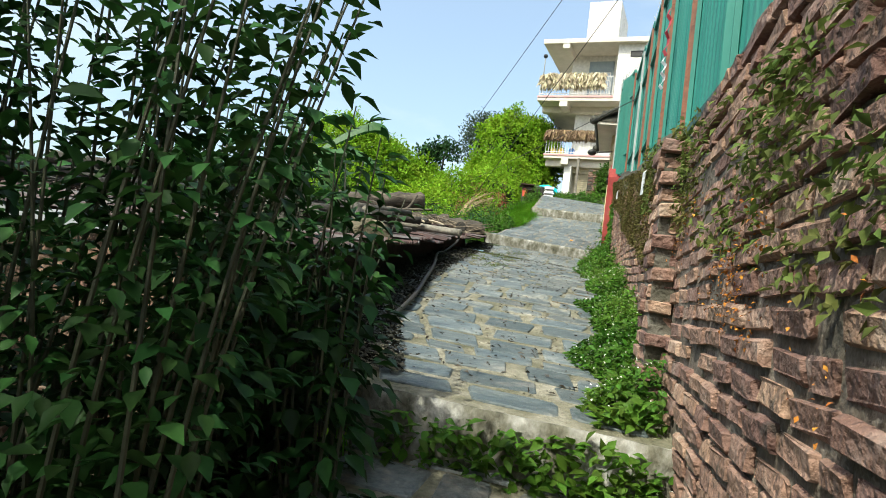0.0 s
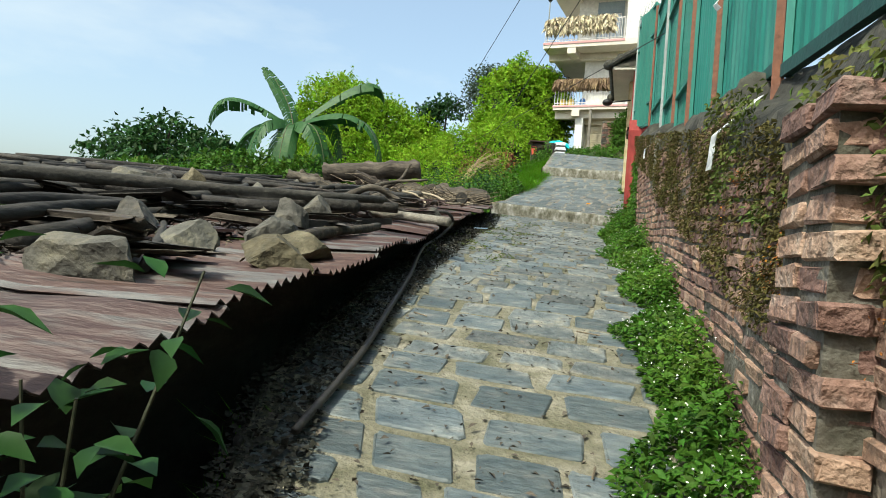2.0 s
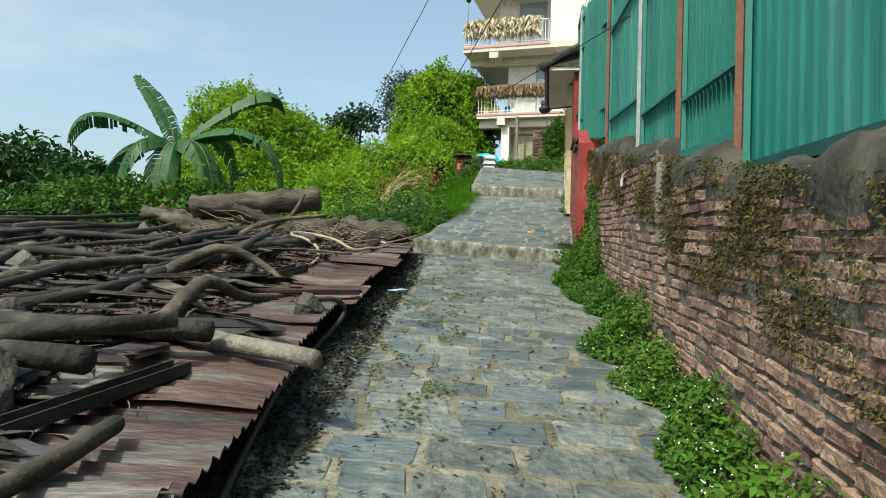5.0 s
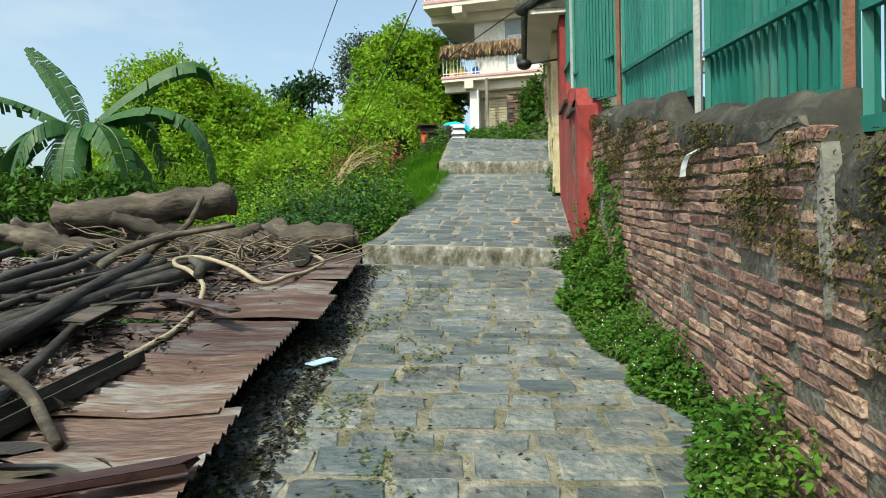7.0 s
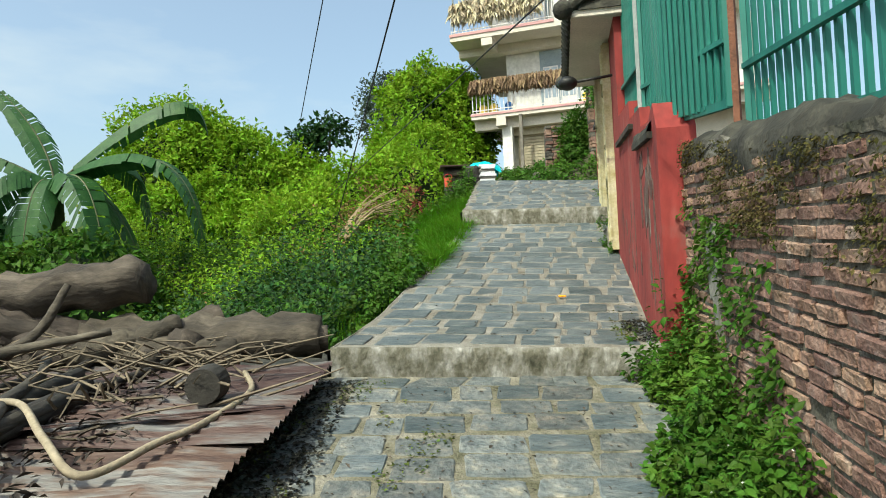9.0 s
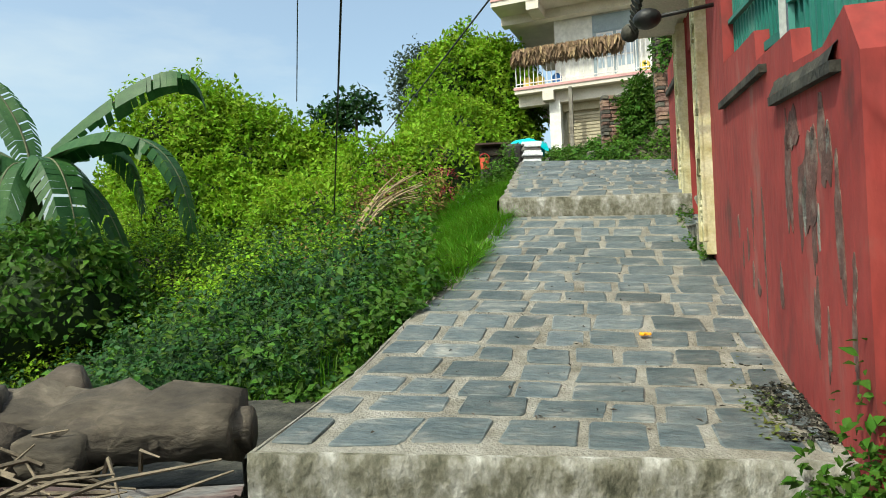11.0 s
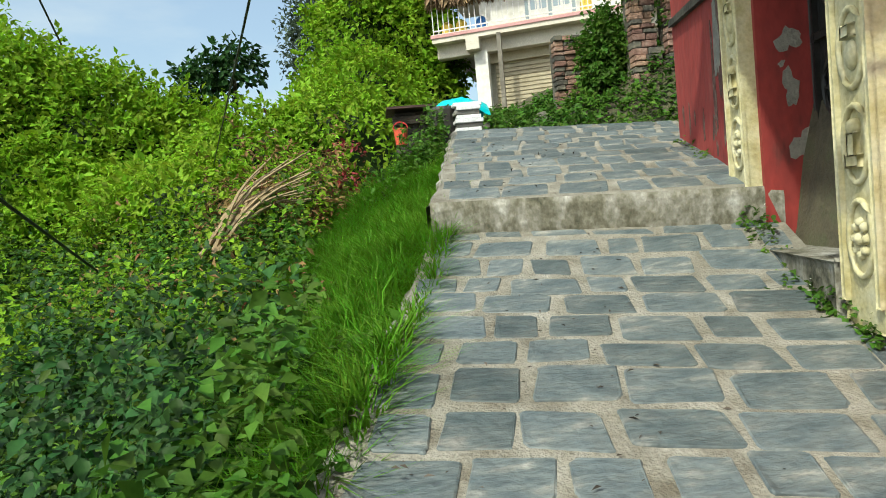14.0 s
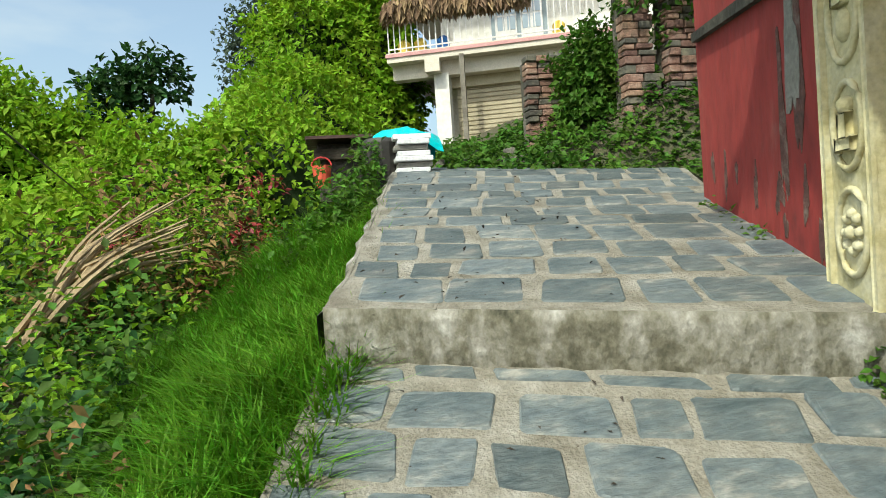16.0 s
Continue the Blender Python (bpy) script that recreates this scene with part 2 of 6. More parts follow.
def box(bm, x0, x1, y0, y1, z0, z1, m=None, bevel=0.0):
    v = bmesh.ops.create_cube(bm, size=1)["verts"]
    for p in v:
        p.co = Vector(((x0 + x1) / 2 + p.co.x * (x1 - x0), (y0 + y1) / 2 + p.co.y * (y1 - y0), (z0 + z1) / 2 + p.co.z * (z1 - z0)))
        if m is not None:
            p.co = m @ p.co
    if bevel:
        e = {e for p in v for e in p.link_edges}
        bmesh.ops.bevel(bm, geom=list(e), offset=bevel, segments=1, affect="EDGES")
    return bm


def B(*a, **k):
    return box(bmesh.new(), *a, **k)


def tube(bm, pts, radii, seg=8, wob=0.0, caps=True):
    """A tube along points, with a radius at each."""
    pts = [Vector(p) for p in pts]
    if not hasattr(radii, "__len__"):
        radii = [radii] * len(pts)
    rings = []
    for i, p in enumerate(pts):
        d = (pts[min(i + 1, len(pts) - 1)] - pts[max(i - 1, 0)]).normalized()
        a = d.cross(Vector((0, 0, 1)) if abs(d.z) < 0.9 else Vector((1, 0, 0))).normalized()
        b = d.cross(a)
        rings.append([bm.verts.new(p + (a * math.cos(2 * math.pi * k / seg) + b * math.sin(2 * math.pi * k / seg)) * radii[i] * (1 + random.uniform(-wob, wob))) for k in range(seg)])
    for r, s in zip(rings, rings[1:]):
        for k in range(seg):
            bm.faces.new((r[k], r[(k + 1) % seg], s[(k + 1) % seg], s[k]))
    if caps:
        bm.faces.new(rings[0][::-1]), bm.faces.new(rings[-1])
    return bm


def curve_pts(ctrl, n=8):
    """Catmull-Rom through control points."""
    c = [Vector(p) for p in ctrl]
    c = [c[0] * 2 - c[1]] + c + [c[-1] * 2 - c[-2]]
    out = []
    for i in range(1, len(c) - 2):
        for k in range(n):
            t = k / n
            a, b, d, e = c[i - 1], c[i], c[i + 1], c[i + 2]
            out.append(0.5 * (2 * b + (d - a) * t + (2 * a - 5 * b + 4 * d - e) * t * t + (3 * b - a - 3 * d + e) * t ** 3))
    return out + [c[-2]]


def norm(a):
    return a / np.maximum(np.linalg.norm(a, axis=1, keepdims=True), 1e-9)


def raw_mesh(name, verts, faces):
    """A mesh from arrays: verts (N, 3), triangles (M, 3)."""
    me = bpy.data.meshes.new(name)
    me.vertices.add(len(verts)), me.loops.add(faces.size), me.polygons.add(len(faces))
    me.vertices.foreach_set("co", verts.astype(np.float32).ravel())
    me.loops.foreach_set("vertex_index", faces.astype(np.int32).ravel())
    me.polygons.foreach_set("loop_start", np.arange(0, faces.size, faces.shape[1], dtype=np.int32))
    me.update(calc_edges=True)
    return me


def leaf_mesh(name, p, axis, up, size, width=0.55, fine=False):
    """Folded leaves at p, each with its own direction, facing and size."""
    n = len(p)
    axis = norm(axis)
    side = norm(np.cross(axis, up))
    up = np.cross(side, axis)
    size = np.asarray(size).reshape(-1, 1) * np.ones((n, 1))
    if fine:
        shape = np.array([(0, 0, 0), (-0.36, 0.28, 0.08), (-0.42, 0.5, 0.07), (0, 1, -0.18), (0.42, 0.5, 0.07), (0.36, 0.28, 0.08), (0, 0.42, -0.03)])
        tri = np.array([(0, 6, 1), (1, 6, 2), (2, 6, 3), (3, 6, 4), (4, 6, 5), (5, 6, 0)])
    else:
        shape = np.array([(0, 0, 0), (-0.5, 0.45, 0.1), (0, 1, -0.15), (0.5, 0.45, 0.1)])
        tri = np.array([(0, 3, 2), (0, 2, 1)])
    v = p[:, None, :] + size[:, :, None] * (side[:, None, :] * (shape[None, :, 0:1] * width) + axis[:, None, :] * shape[None, :, 1:2] + up[:, None, :] * shape[None, :, 2:3])
    f = (np.arange(n) * len(shape))[:, None, None] + tri[None]
    return raw_mesh(name, v.reshape(-1, 3), f.reshape(-1, 3))


R = np.random.default_rng(7)


def rough(x, y, s=1.0, seed=0.0):
    """Cheap smooth bumps for arrays, about -1 to 1."""
    return (np.sin(x * 1.7 * s + seed) * np.cos(y * 1.3 * s + 2 * seed) + 0.6 * np.sin(x * 3.1 * s - y * 2.3 * s + seed * 3) + 0.4 * np.cos(x * 5.3 * s + y * 4.7 * s + seed)) / 1.6


# ---- plan ----
SEG = [  # y range, height along the middle, skew of both ends, name
    ([-8.0, 0.0, 3.05], [-0.75, 0.28, 0.64], 0.0, -0.18),
    ([3.05, 4.1, 5.6, 6.4, 8.2, 10.2, 12.5, 14.63], [0.86, 1.02, 1.31, 1.45, 1.68, 1.90, 2.05, 2.42], -0.18, 0.0),
    ([14.63, 15.6, 17.1, 18.1, 19.2, 19.82], [2.63, 2.76, 3.13, 3.38, 3.68, 3.93], 0.0, -0.41),
    ([19.82, 21.0, 23.0, 24.5], [4.16, 4.50, 5.05, 5.22], -0.41, 0.0),
]


def eave_x(y):
    return 0.14 + (y - 4.28) * 0.096


def eave_z(y):
    return 1.52 + (y - 4.28) * 0.104


def wall_x(y):
    return 1.57 + (y - 3.4) * 0.2


def wall_top(y):
    return 2.17 + (y - 3.88) * 0.19


STEPS = [(3.0, 2.00, 0.19), (5.2, 2.60, 0.07), (8.05, 2.95, 0.08), (9.4, 3.27, 0.10), (11.3, 3.66, 0.12), (13.4, 4.00, 0.06)]


def step_top(y):
    """The stepped top of the wall under the fence panels."""
    z = wall_top(y)
    for y0, z0, k in STEPS:
        if y >= y0:
            z = z0 + (y - y0) * k
    return z


def red_x(y):
    return 3.60 + (y - 14.4) * 0.24


def left_x(y):
    return np.interp(y, [-8, 2.5, 3.2, 4.5, 14.4, 14.63, 20.2, 23.0, 24.5], [-1.2, 0.1, 0.25, 0.0, 0.85, 1.12, 2.74, 3.25, 3.4])


def right_x(y):
    return np.interp(y, [-8, 14.4, 14.5, 21.5, 24.5], [wall_x(-8), wall_x(14.4), red_x(14.5), red_x(21.5), 6.6])


def height(y):
    ys = sum((s[0] for s in SEG), [])
    zs = sum((s[1] for s in SEG), [])
    ys = [v + 0.001 * i for i, v in enumerate(ys)]
    return np.interp(y, ys, zs)


def path_pt(k, y, v, lift=0.0):
    """A point of stretch k at distance y along it, v from 0 (left edge) to 1 (right)."""
    ys, zs, s0, s1 = SEG[k]
    f = (y - ys[0]) / (ys[-1] - ys[0])
    if k == 0:
        f = max(0, (y - 1.5) / 1.55)
    if k == 3:
        f = min(1, f * 1.0)
    x0, x1 = left_x(y), right_x(y)
    x = x0 + (x1 - x0) * v
    d = x - (x0 + x1) / 2
    return Vector((x, y + d * (s0 * (1 - f) + s1 * f), np.interp(y, ys, zs) - 0.05 * d + lift))


def sm(t):
    t = np.clip(t, 0, 1)
    return t * t * (3 - 2 * t)


def land(x, y):
    """Height of the natural ground."""
    h = np.interp(y, [-60, -8, 0, 3, 8, 14.6, 20, 23, 25, 31, 45, 200], [-6, -0.9, 0.2, 0.7, 1.5, 2.3, 3.85, 4.85, 5.15, 5.9, 6.2, 5.0])
    dl = left_x(y) - x
    dr = x - right_x(y)
    under = sm((15.2 - y) / 1.2)
    low = under * (1.5 * sm(dl / 0.5) * sm((y - 2.6) / 0.6) + 0.35 * sm(dl / 0.8) * (1 - sm((y - 2.6) / 0.6))) + (1 - under) * (0.08 * sm(dl / 0.2) + 0.55 * sm(dl / 1.8) + 0.8 * sm(dl / 5.0))
    low = low + 5 * sm((-x - 8) / 14) + 1.3 * sm((-x - 0.6) / 3.5) * sm((25.5 - y) / 3.0) * (1 - under)
    bank = (1 - sm((y - 21.5) / 1.5)) * 1.15 * sm((dr - 0.12) / 0.2) + sm((y - 22.6) / 1.2) * (0.30 + 0.85 * sm((x - 4.6) / 2.2)) * sm((y - 23.4 + (x - 3.5) * 0.55) / 2.2) * sm((x - 3.3) / 0.8)
    return h - 0.12 - np.where(dl > 0, low, 0) + bank


# ---- ground ----
def ground():
    xs = np.concatenate([np.linspace(-400, -30, 12), np.linspace(-25, -6, 16), np.linspace(-5.5, 8, 90), np.linspace(9, 30, 14), np.linspace(40, 400, 10)])
    ys = np.concatenate([np.linspace(-400, -20, 8), np.linspace(-15, -3, 10), np.linspace(-2, 27, 150), np.linspace(28, 60, 24), np.linspace(80, 900, 12)])
    X, Y = np.meshgrid(xs, ys)
    Z = land(X, Y) + 0.03 * rough(X, Y, 2.0)
    v = np.stack([X, Y, Z], -1).reshape(-1, 3)
    nx, ny = len(xs), len(ys)
    i = (np.arange(ny - 1)[:, None] * nx + np.arange(nx - 1)[None]).ravel()
    ob = obj("ground", raw_mesh("ground", v, np.stack([i, i + 1, i + nx + 1, i + nx], 1)), M_SOIL)
    for p in ob.data.polygons:
        p.use_smooth = True
    tagged(ob, "dark soil of the hillside under plants", "ground", kind="structure")


ground()


NP = 20


def paving(k, label, m_bed, m_stone, rows, gap):
    """The bed of a stretch of the path with flat stones set into it."""
    ys = SEG[k][0]
    y0, y1 = max(ys[0], -3.0), ys[-1]
    n = int((y1 - y0) / 0.12)
    bm = bmesh.new()
    grid = []
    for i in range(n + 1):
        y = y0 + (y1 - y0) * i / n
        grid.append([bm.verts.new(path_pt(k, y, j / 16, 0.003 * math.sin(7 * y + j) if 0 < i < n else 0)) for j in range(17)])
    for a, b in zip(grid, grid[1:]):
        for j in range(16):
            bm.faces.new((a[j], a[j + 1], b[j + 1], b[j]))
    bed = part("pavement_%d" % (k + 1), bm, m_bed, None, smooth=True)
    tagged(bed, label, "pavement", kind="structure")
    # the stepped front and the outer edge
    bm = bmesh.new()
    drop = 0.30
    top = [path_pt(k, y0, j / 30) for j in range(31)]
    fr = []
    for j, p in enumerate(top):
        w = 0.012 * math.sin(j * 2.3) + 0.008 * math.sin(j * 5.1)
        fr.append([bm.verts.new(p + Vector((0, 0.10, -0.002))), bm.verts.new(p + Vector((0, -0.02 + w, 0.006))), bm.verts.new(p + Vector((0, -0.035 + w, -0.05))), bm.verts.new(p + Vector((0, -0.02 - w, -drop)))])
    for a, b in zip(fr, fr[1:]):
        for q in range(3):
            bm.faces.new((a[q], b[q], b[q + 1], a[q + 1]))
    if k:
        part("step", bm, M_RISER, bed, "weathered mossy concrete step front", smooth=True)
    else:
        bm.free()
    bm = bmesh.new()
    prev = None
    for i in range(n + 1):
        p = path_pt(k, y0 + (y1 - y0) * i / n, 0)
        w = 0.015 * math.sin(i * 1.9)
        cur = [bm.verts.new(p + Vector((0.02, 0, 0.004))), bm.verts.new(p + Vector((-0.03 + w, 0, -0.03))), bm.verts.new(p + Vector((-0.02 - w, 0, -0.5)))]
        if prev:
            for q in range(2):
                bm.faces.new((prev[q], cur[q], cur[q + 1], prev[q + 1]))
        prev = cur
    part("edge", bm, M_RISER, bed, "rough concrete edge of the path", smooth=True)
    # stones
    rs = random.Random(20 + k)
    y = y0 + (0.07 if k else 0.02)
    count = 0
    while y < y1 - 0.1:
        dy = rs.uniform(*rows)
        yb = min(y + dy, y1 - 0.02)
        width = right_x(y) - left_x(y)
        x = rs.uniform(0.0, 0.10)
        while x < width - 0.12:
            dx = rs.uniform(0.24, 0.44)
            if x + dx > width - 0.05:
                dx = width - 0.04 - x
            if dx > 0.1:
                g = (0.055 if k == 1 and y < 5.4 else gap) * rs.uniform(0.7, 1.4)
                a, b, c, d = x + g / 2, x + dx - g / 2, y + g / 2, yb - g / 2
                ox, oy = rs.uniform(-0.02, 0.02), rs.uniform(-0.02, 0.02)
                ring = []
                cx, cy = (a + b) / 2, (c + d) / 2
                px, py = (b - a) / 2, (d - c) / 2
                ph = rs.uniform(0, 50)
                skew = rs.uniform(-0.08, 0.08)
                for q in range(NP):
                    t = 2 * math.pi * (q + 0.5) / NP
                    u, w = math.cos(t), math.sin(t)
                    u, w = math.copysign(abs(u) ** 0.17, u), math.copysign(abs(w) ** 0.17, w)
                    f = 1 + 0.07 * noise.noise(Vector((u * 1.6 + ph, w * 1.6, ph))) + 0.06 * noise.noise(Vector((u * 5 + ph, w * 5, 3.0)))
                    ex, ey = cx + px * (u + skew * w) * f + ox, cy + py * (w + skew * u) * f + oy
                    ring.append((ex, ey + (0.03 * math.sin(2.3 * cx + y * 2.1) if y0 + 0.3 < y < y1 - 0.4 else 0)))
                lift = rs.uniform(0.004, 0.010)
                ctr = path_pt(k, min(max(cy, y0), y1), min(1, max(0, cx / width)))
                bm = bmesh.new()
                lo, mid, hi = [], [], []
                for rx, ry in ring:
                    p = path_pt(k, min(max(ry, y0), y1), min(1.0, max(0.0, rx / width)))
                    lo.append(bm.verts.new(p - ctr + Vector((0, 0, -0.03))))
                    q = (p - ctr) * 0.955
                    q.z = p.z - ctr.z + lift + rs.uniform(-0.002, 0.003)
                    e = (p - ctr) * 0.995
                    e.z = p.z - ctr.z + lift - 0.005
                    mid.append(bm.verts.new(e)), hi.append(bm.verts.new(q))
                for r, s in ((lo, mid), (mid, hi)):
                    for i in range(NP):
                        bm.faces.new((r[i], r[(i + 1) % NP], s[(i + 1) % NP], s[i]))
                bm.faces.new(hi)
                o = part("paving_stone", bm, M_SLATE if k == 1 and (y < 5.0 or rs.random() < 0.25) else m_stone, bed)
                o.location = ctr
                count += 1
            x += dx
        y = yb
    return bed


# ---- brick wall ----
WF = Vector((0.2, 1, 0)).normalized()
WN = Vector((-1, 0.2, 0)).normalized()        # out to the path


def wall_p(y, down, out=0.0):
    """A point of the wall's face, down from its top."""
    return Vector((wall_x(y), y, wall_top(y) - down)) + WN * out


def brick_meshes():
    rs = random.Random(3)
    out = []
    for i in range(10):
        bm = B(-0.105, 0.105, -0.05, 0.05, -0.027, 0.027, bevel=0.007)
        for v in bm.verts:
            v.co += Vector((rs.uniform(-0.006, 0.006), rs.uniform(-0.008, 0.006), rs.uniform(-0.004, 0.004)))
        me = to_mesh("brick", bm)
        me.materials.append(M_BRICK)
        out.append(me)
    return out


def wall_section(name, label, y0, y1, tall, seed, cap=True):
    """A stretch of the brick wall: mortar body, coping and bricks."""
    bm = bmesh.new()
    n = int((y1 - y0) / 0.25) + 1
    prev = None
    for i in range(n + 1):
        y = y0 + (y1 - y0) * i / n
        e = wall_top(y) - step_top(y) + 0.05
        cur = [bm.verts.new(wall_p(y, e, -0.33)), bm.verts.new(wall_p(y, e, -0.004)), bm.verts.new(wall_p(y, 1.0, -0.004)), bm.verts.new(wall_p(y, tall, -0.004)), bm.verts.new(wall_p(y, tall, -0.33))]
        if prev:
            for q in range(5):
                bm.faces.new((prev[q], prev[(q + 1) % 5], cur[(q + 1) % 5], cur[q]))
        else:
            bm.faces.new(cur)
        prev = cur
    bm.faces.new(prev[::-1])
    wall = part(name, bm, M_WALLMORTAR if cap else M_WALLMORTAR_PALE, None)
    tagged(wall, label, "brick wall", kind="structure")
    if cap:
        bm = bmesh.new()
        prev = None
        n = int((y1 - y0) / 0.08)
        for i in range(n + 1):
            y = y0 + (y1 - y0) * i / n
            e = wall_top(y) - step_top(y)
            w = 0.045 * math.sin(y * 3.1) + 0.03 * math.sin(y * 7.7 + 1) + 0.03 * noise.noise(Vector((y * 9, seed, 0)))
            cur = []
            for a in range(9):
                t = math.pi * a / 8
                cur.append(bm.verts.new(wall_p(y, e + 0.09 - (0.15 + w * 0.5) * math.sin(t) ** 0.8 + 0.03 * noise.noise(Vector((y * 5, a * 0.8, seed))) + 0.025 * noise.noise(Vector((y * 16, a * 1.7, seed))), -0.15 + (0.155 + w * 0.4 + 0.03 * noise.noise(Vector((y * 7, a, seed + 3)))) * math.cos(t))))
            cur.append(bm.verts.new(wall_p(y, e + 0.15 + w, 0.002)))
            cur[-1], cur = None, [cur[-1]] + cur[:-1]
            if prev:
                for q in range(len(cur) - 1):
                    bm.faces.new((prev[q], prev[q + 1], cur[q + 1], cur[q]))
            prev = cur
        part("coping", bm, M_COPING, wall, "blackened rounded mortar coping", smooth=True)
    return wall


def lay_bricks(wall, y0, y1, slope, seed, meshes, limit, band, depth=-0.040):
    """Bricks in courses that climb gently; those in the band are single objects."""
    rs = random.Random(seed)
    joined = bmesh.new()
    made, row = 0, 0
    along = Vector((0.2, 1, slope)).normalized()
    base = Matrix((along, -WN, along.cross(-WN))).transposed().to_4x4()
    z = float(height(y0)) - 0.2 - slope * (y1 - y0)
    while z < step_top(y1) + 0.1:
        y = y0 + (0.06 if row % 2 else 0.0) + rs.uniform(0, 0.05)
        while y < y1 - 0.10:
            ln = 1.0 if rs.random() < 0.7 else 0.55
            step = 0.225 * ln * rs.uniform(0.96, 1.04)
            yc = y + step / 2
            c = wall_p(yc, 0, depth + rs.uniform(-0.007, 0.006) + 0.006 * math.sin(y * 1.3 + z * 4))
            c.z = z + slope * (yc - y0) + 0.012 * math.sin(y * 1.6 + row * 0.5) + rs.uniform(-0.004, 0.004)
            m = Matrix.Translation(c) @ base @ pose(0, 0, 0, rs.uniform(-3, 3), rs.uniform(-3, 3), rs.uniform(-2.5, 2.5)) @ Matrix.Diagonal((ln * rs.uniform(0.90, 1.0), 1, rs.uniform(0.88, 1.08), 1))
            top = step_top(yc) if yc > 3.6 else wall_top(y1) + 0.25
            if float(height(yc)) - 0.15 < c.z < top - 0.12 and rs.random() > 0.04:
                if made < limit and band[0] < y < band[1]:
                    obj("brick", rs.choice(meshes), None, wall, m=m)
                    made += 1
                else:
                    me = rs.choice(meshes)
                    k = len(joined.verts)
                    joined.from_mesh(me)
                    joined.verts.ensure_lookup_table()
                    for v in joined.verts[k:]:
                        v.co = m @ v.co
            y += step
        z += 0.072
        row += 1
    if len(joined.verts):
        me = bpy.data.meshes.new("brickwork")
        joined.to_mesh(me)
        me.materials.append(M_BRICK_S)
        o = obj("brickwork", me, None, wall)
        o["kind"] = "stuff"
    joined.free()


W1 = wall_section("wall_near", "old red brick retaining wall, mossy and crumbling", -3.0, 3.42, 1.9, 1, False)
W2 = wall_section("wall_middle", "old brick retaining wall under a rough black coping", 3.75, 9.0, 1.75, 2)
W3 = wall_section("wall_far", "old brick retaining wall with cement patches and moss", 9.0, 14.38, 2.0, 3)

# the pier that stands out of the wall
PIER_Y = 3.42
bm = bmesh.new()
pm = Matrix.Translation(wall_p(PIER_Y + 0.17, 0, 0)) @ Matrix((WF, -WN, Vector((0, 0, 1)))).transposed().to_4x4()
box(bm, -0.165, 0.165, -0.095, 0.25, -1.45, -0.02, pm)
PIER = part("brick_pier", bm, M_WALLMORTAR, None)
tagged(PIER, "broken brick pier standing out of the old wall", "brick pier", kind="structure")


# ---- green fence ----
F_OUT = -0.20
# panel: along the wall from, to; foot height there; sheet, bars before a sheet, or open bars
PANELS = [
    (2.25, 3.55, 2.37, 2.46, "sheet"), (3.65, 4.95, 2.46, 2.58, "sheet"), (5.05, 6.6, 2.63, 2.72, "sheet"), (6.7, 8.05, 2.80, 2.87, "sheet"),
    (8.17, 9.36, 3.07, 3.17, "backed"), (9.5, 10.98, 3.31, 3.45, "backed"), (11.2, 13.42, 3.68, 3.95, "open"),
    (13.64, 15.5, 4.19, 4.44, "backed"), (15.66, 17.2, 4.70, 4.90, "backed"),
]
# post: place along the wall, foot, height, paint
POSTS = [
    (2.2, 2.2, 2.2, "green"), (3.6, 2.3, 2.2, "green"), (5.0, 2.4, 2.25, "rust"), (6.65, 2.55, 2.35, "rust"), (8.11, 2.75, 2.4, "rust"), (9.43, 2.95, 2.4, "rust"),
    (11.09, 3.3, 2.4, "grey"), (13.53, 3.75, 2.5, "rust"), (15.58, 4.25, 2.5, "grey"),
]


def fence_p(y, z, out=0.0):
    p = wall_p(y, 0, float(np.interp(y, [13.5, 14.6, 17.2], [F_OUT, 0.05, -0.04])) + out)
    return Vector((p.x, p.y, z))


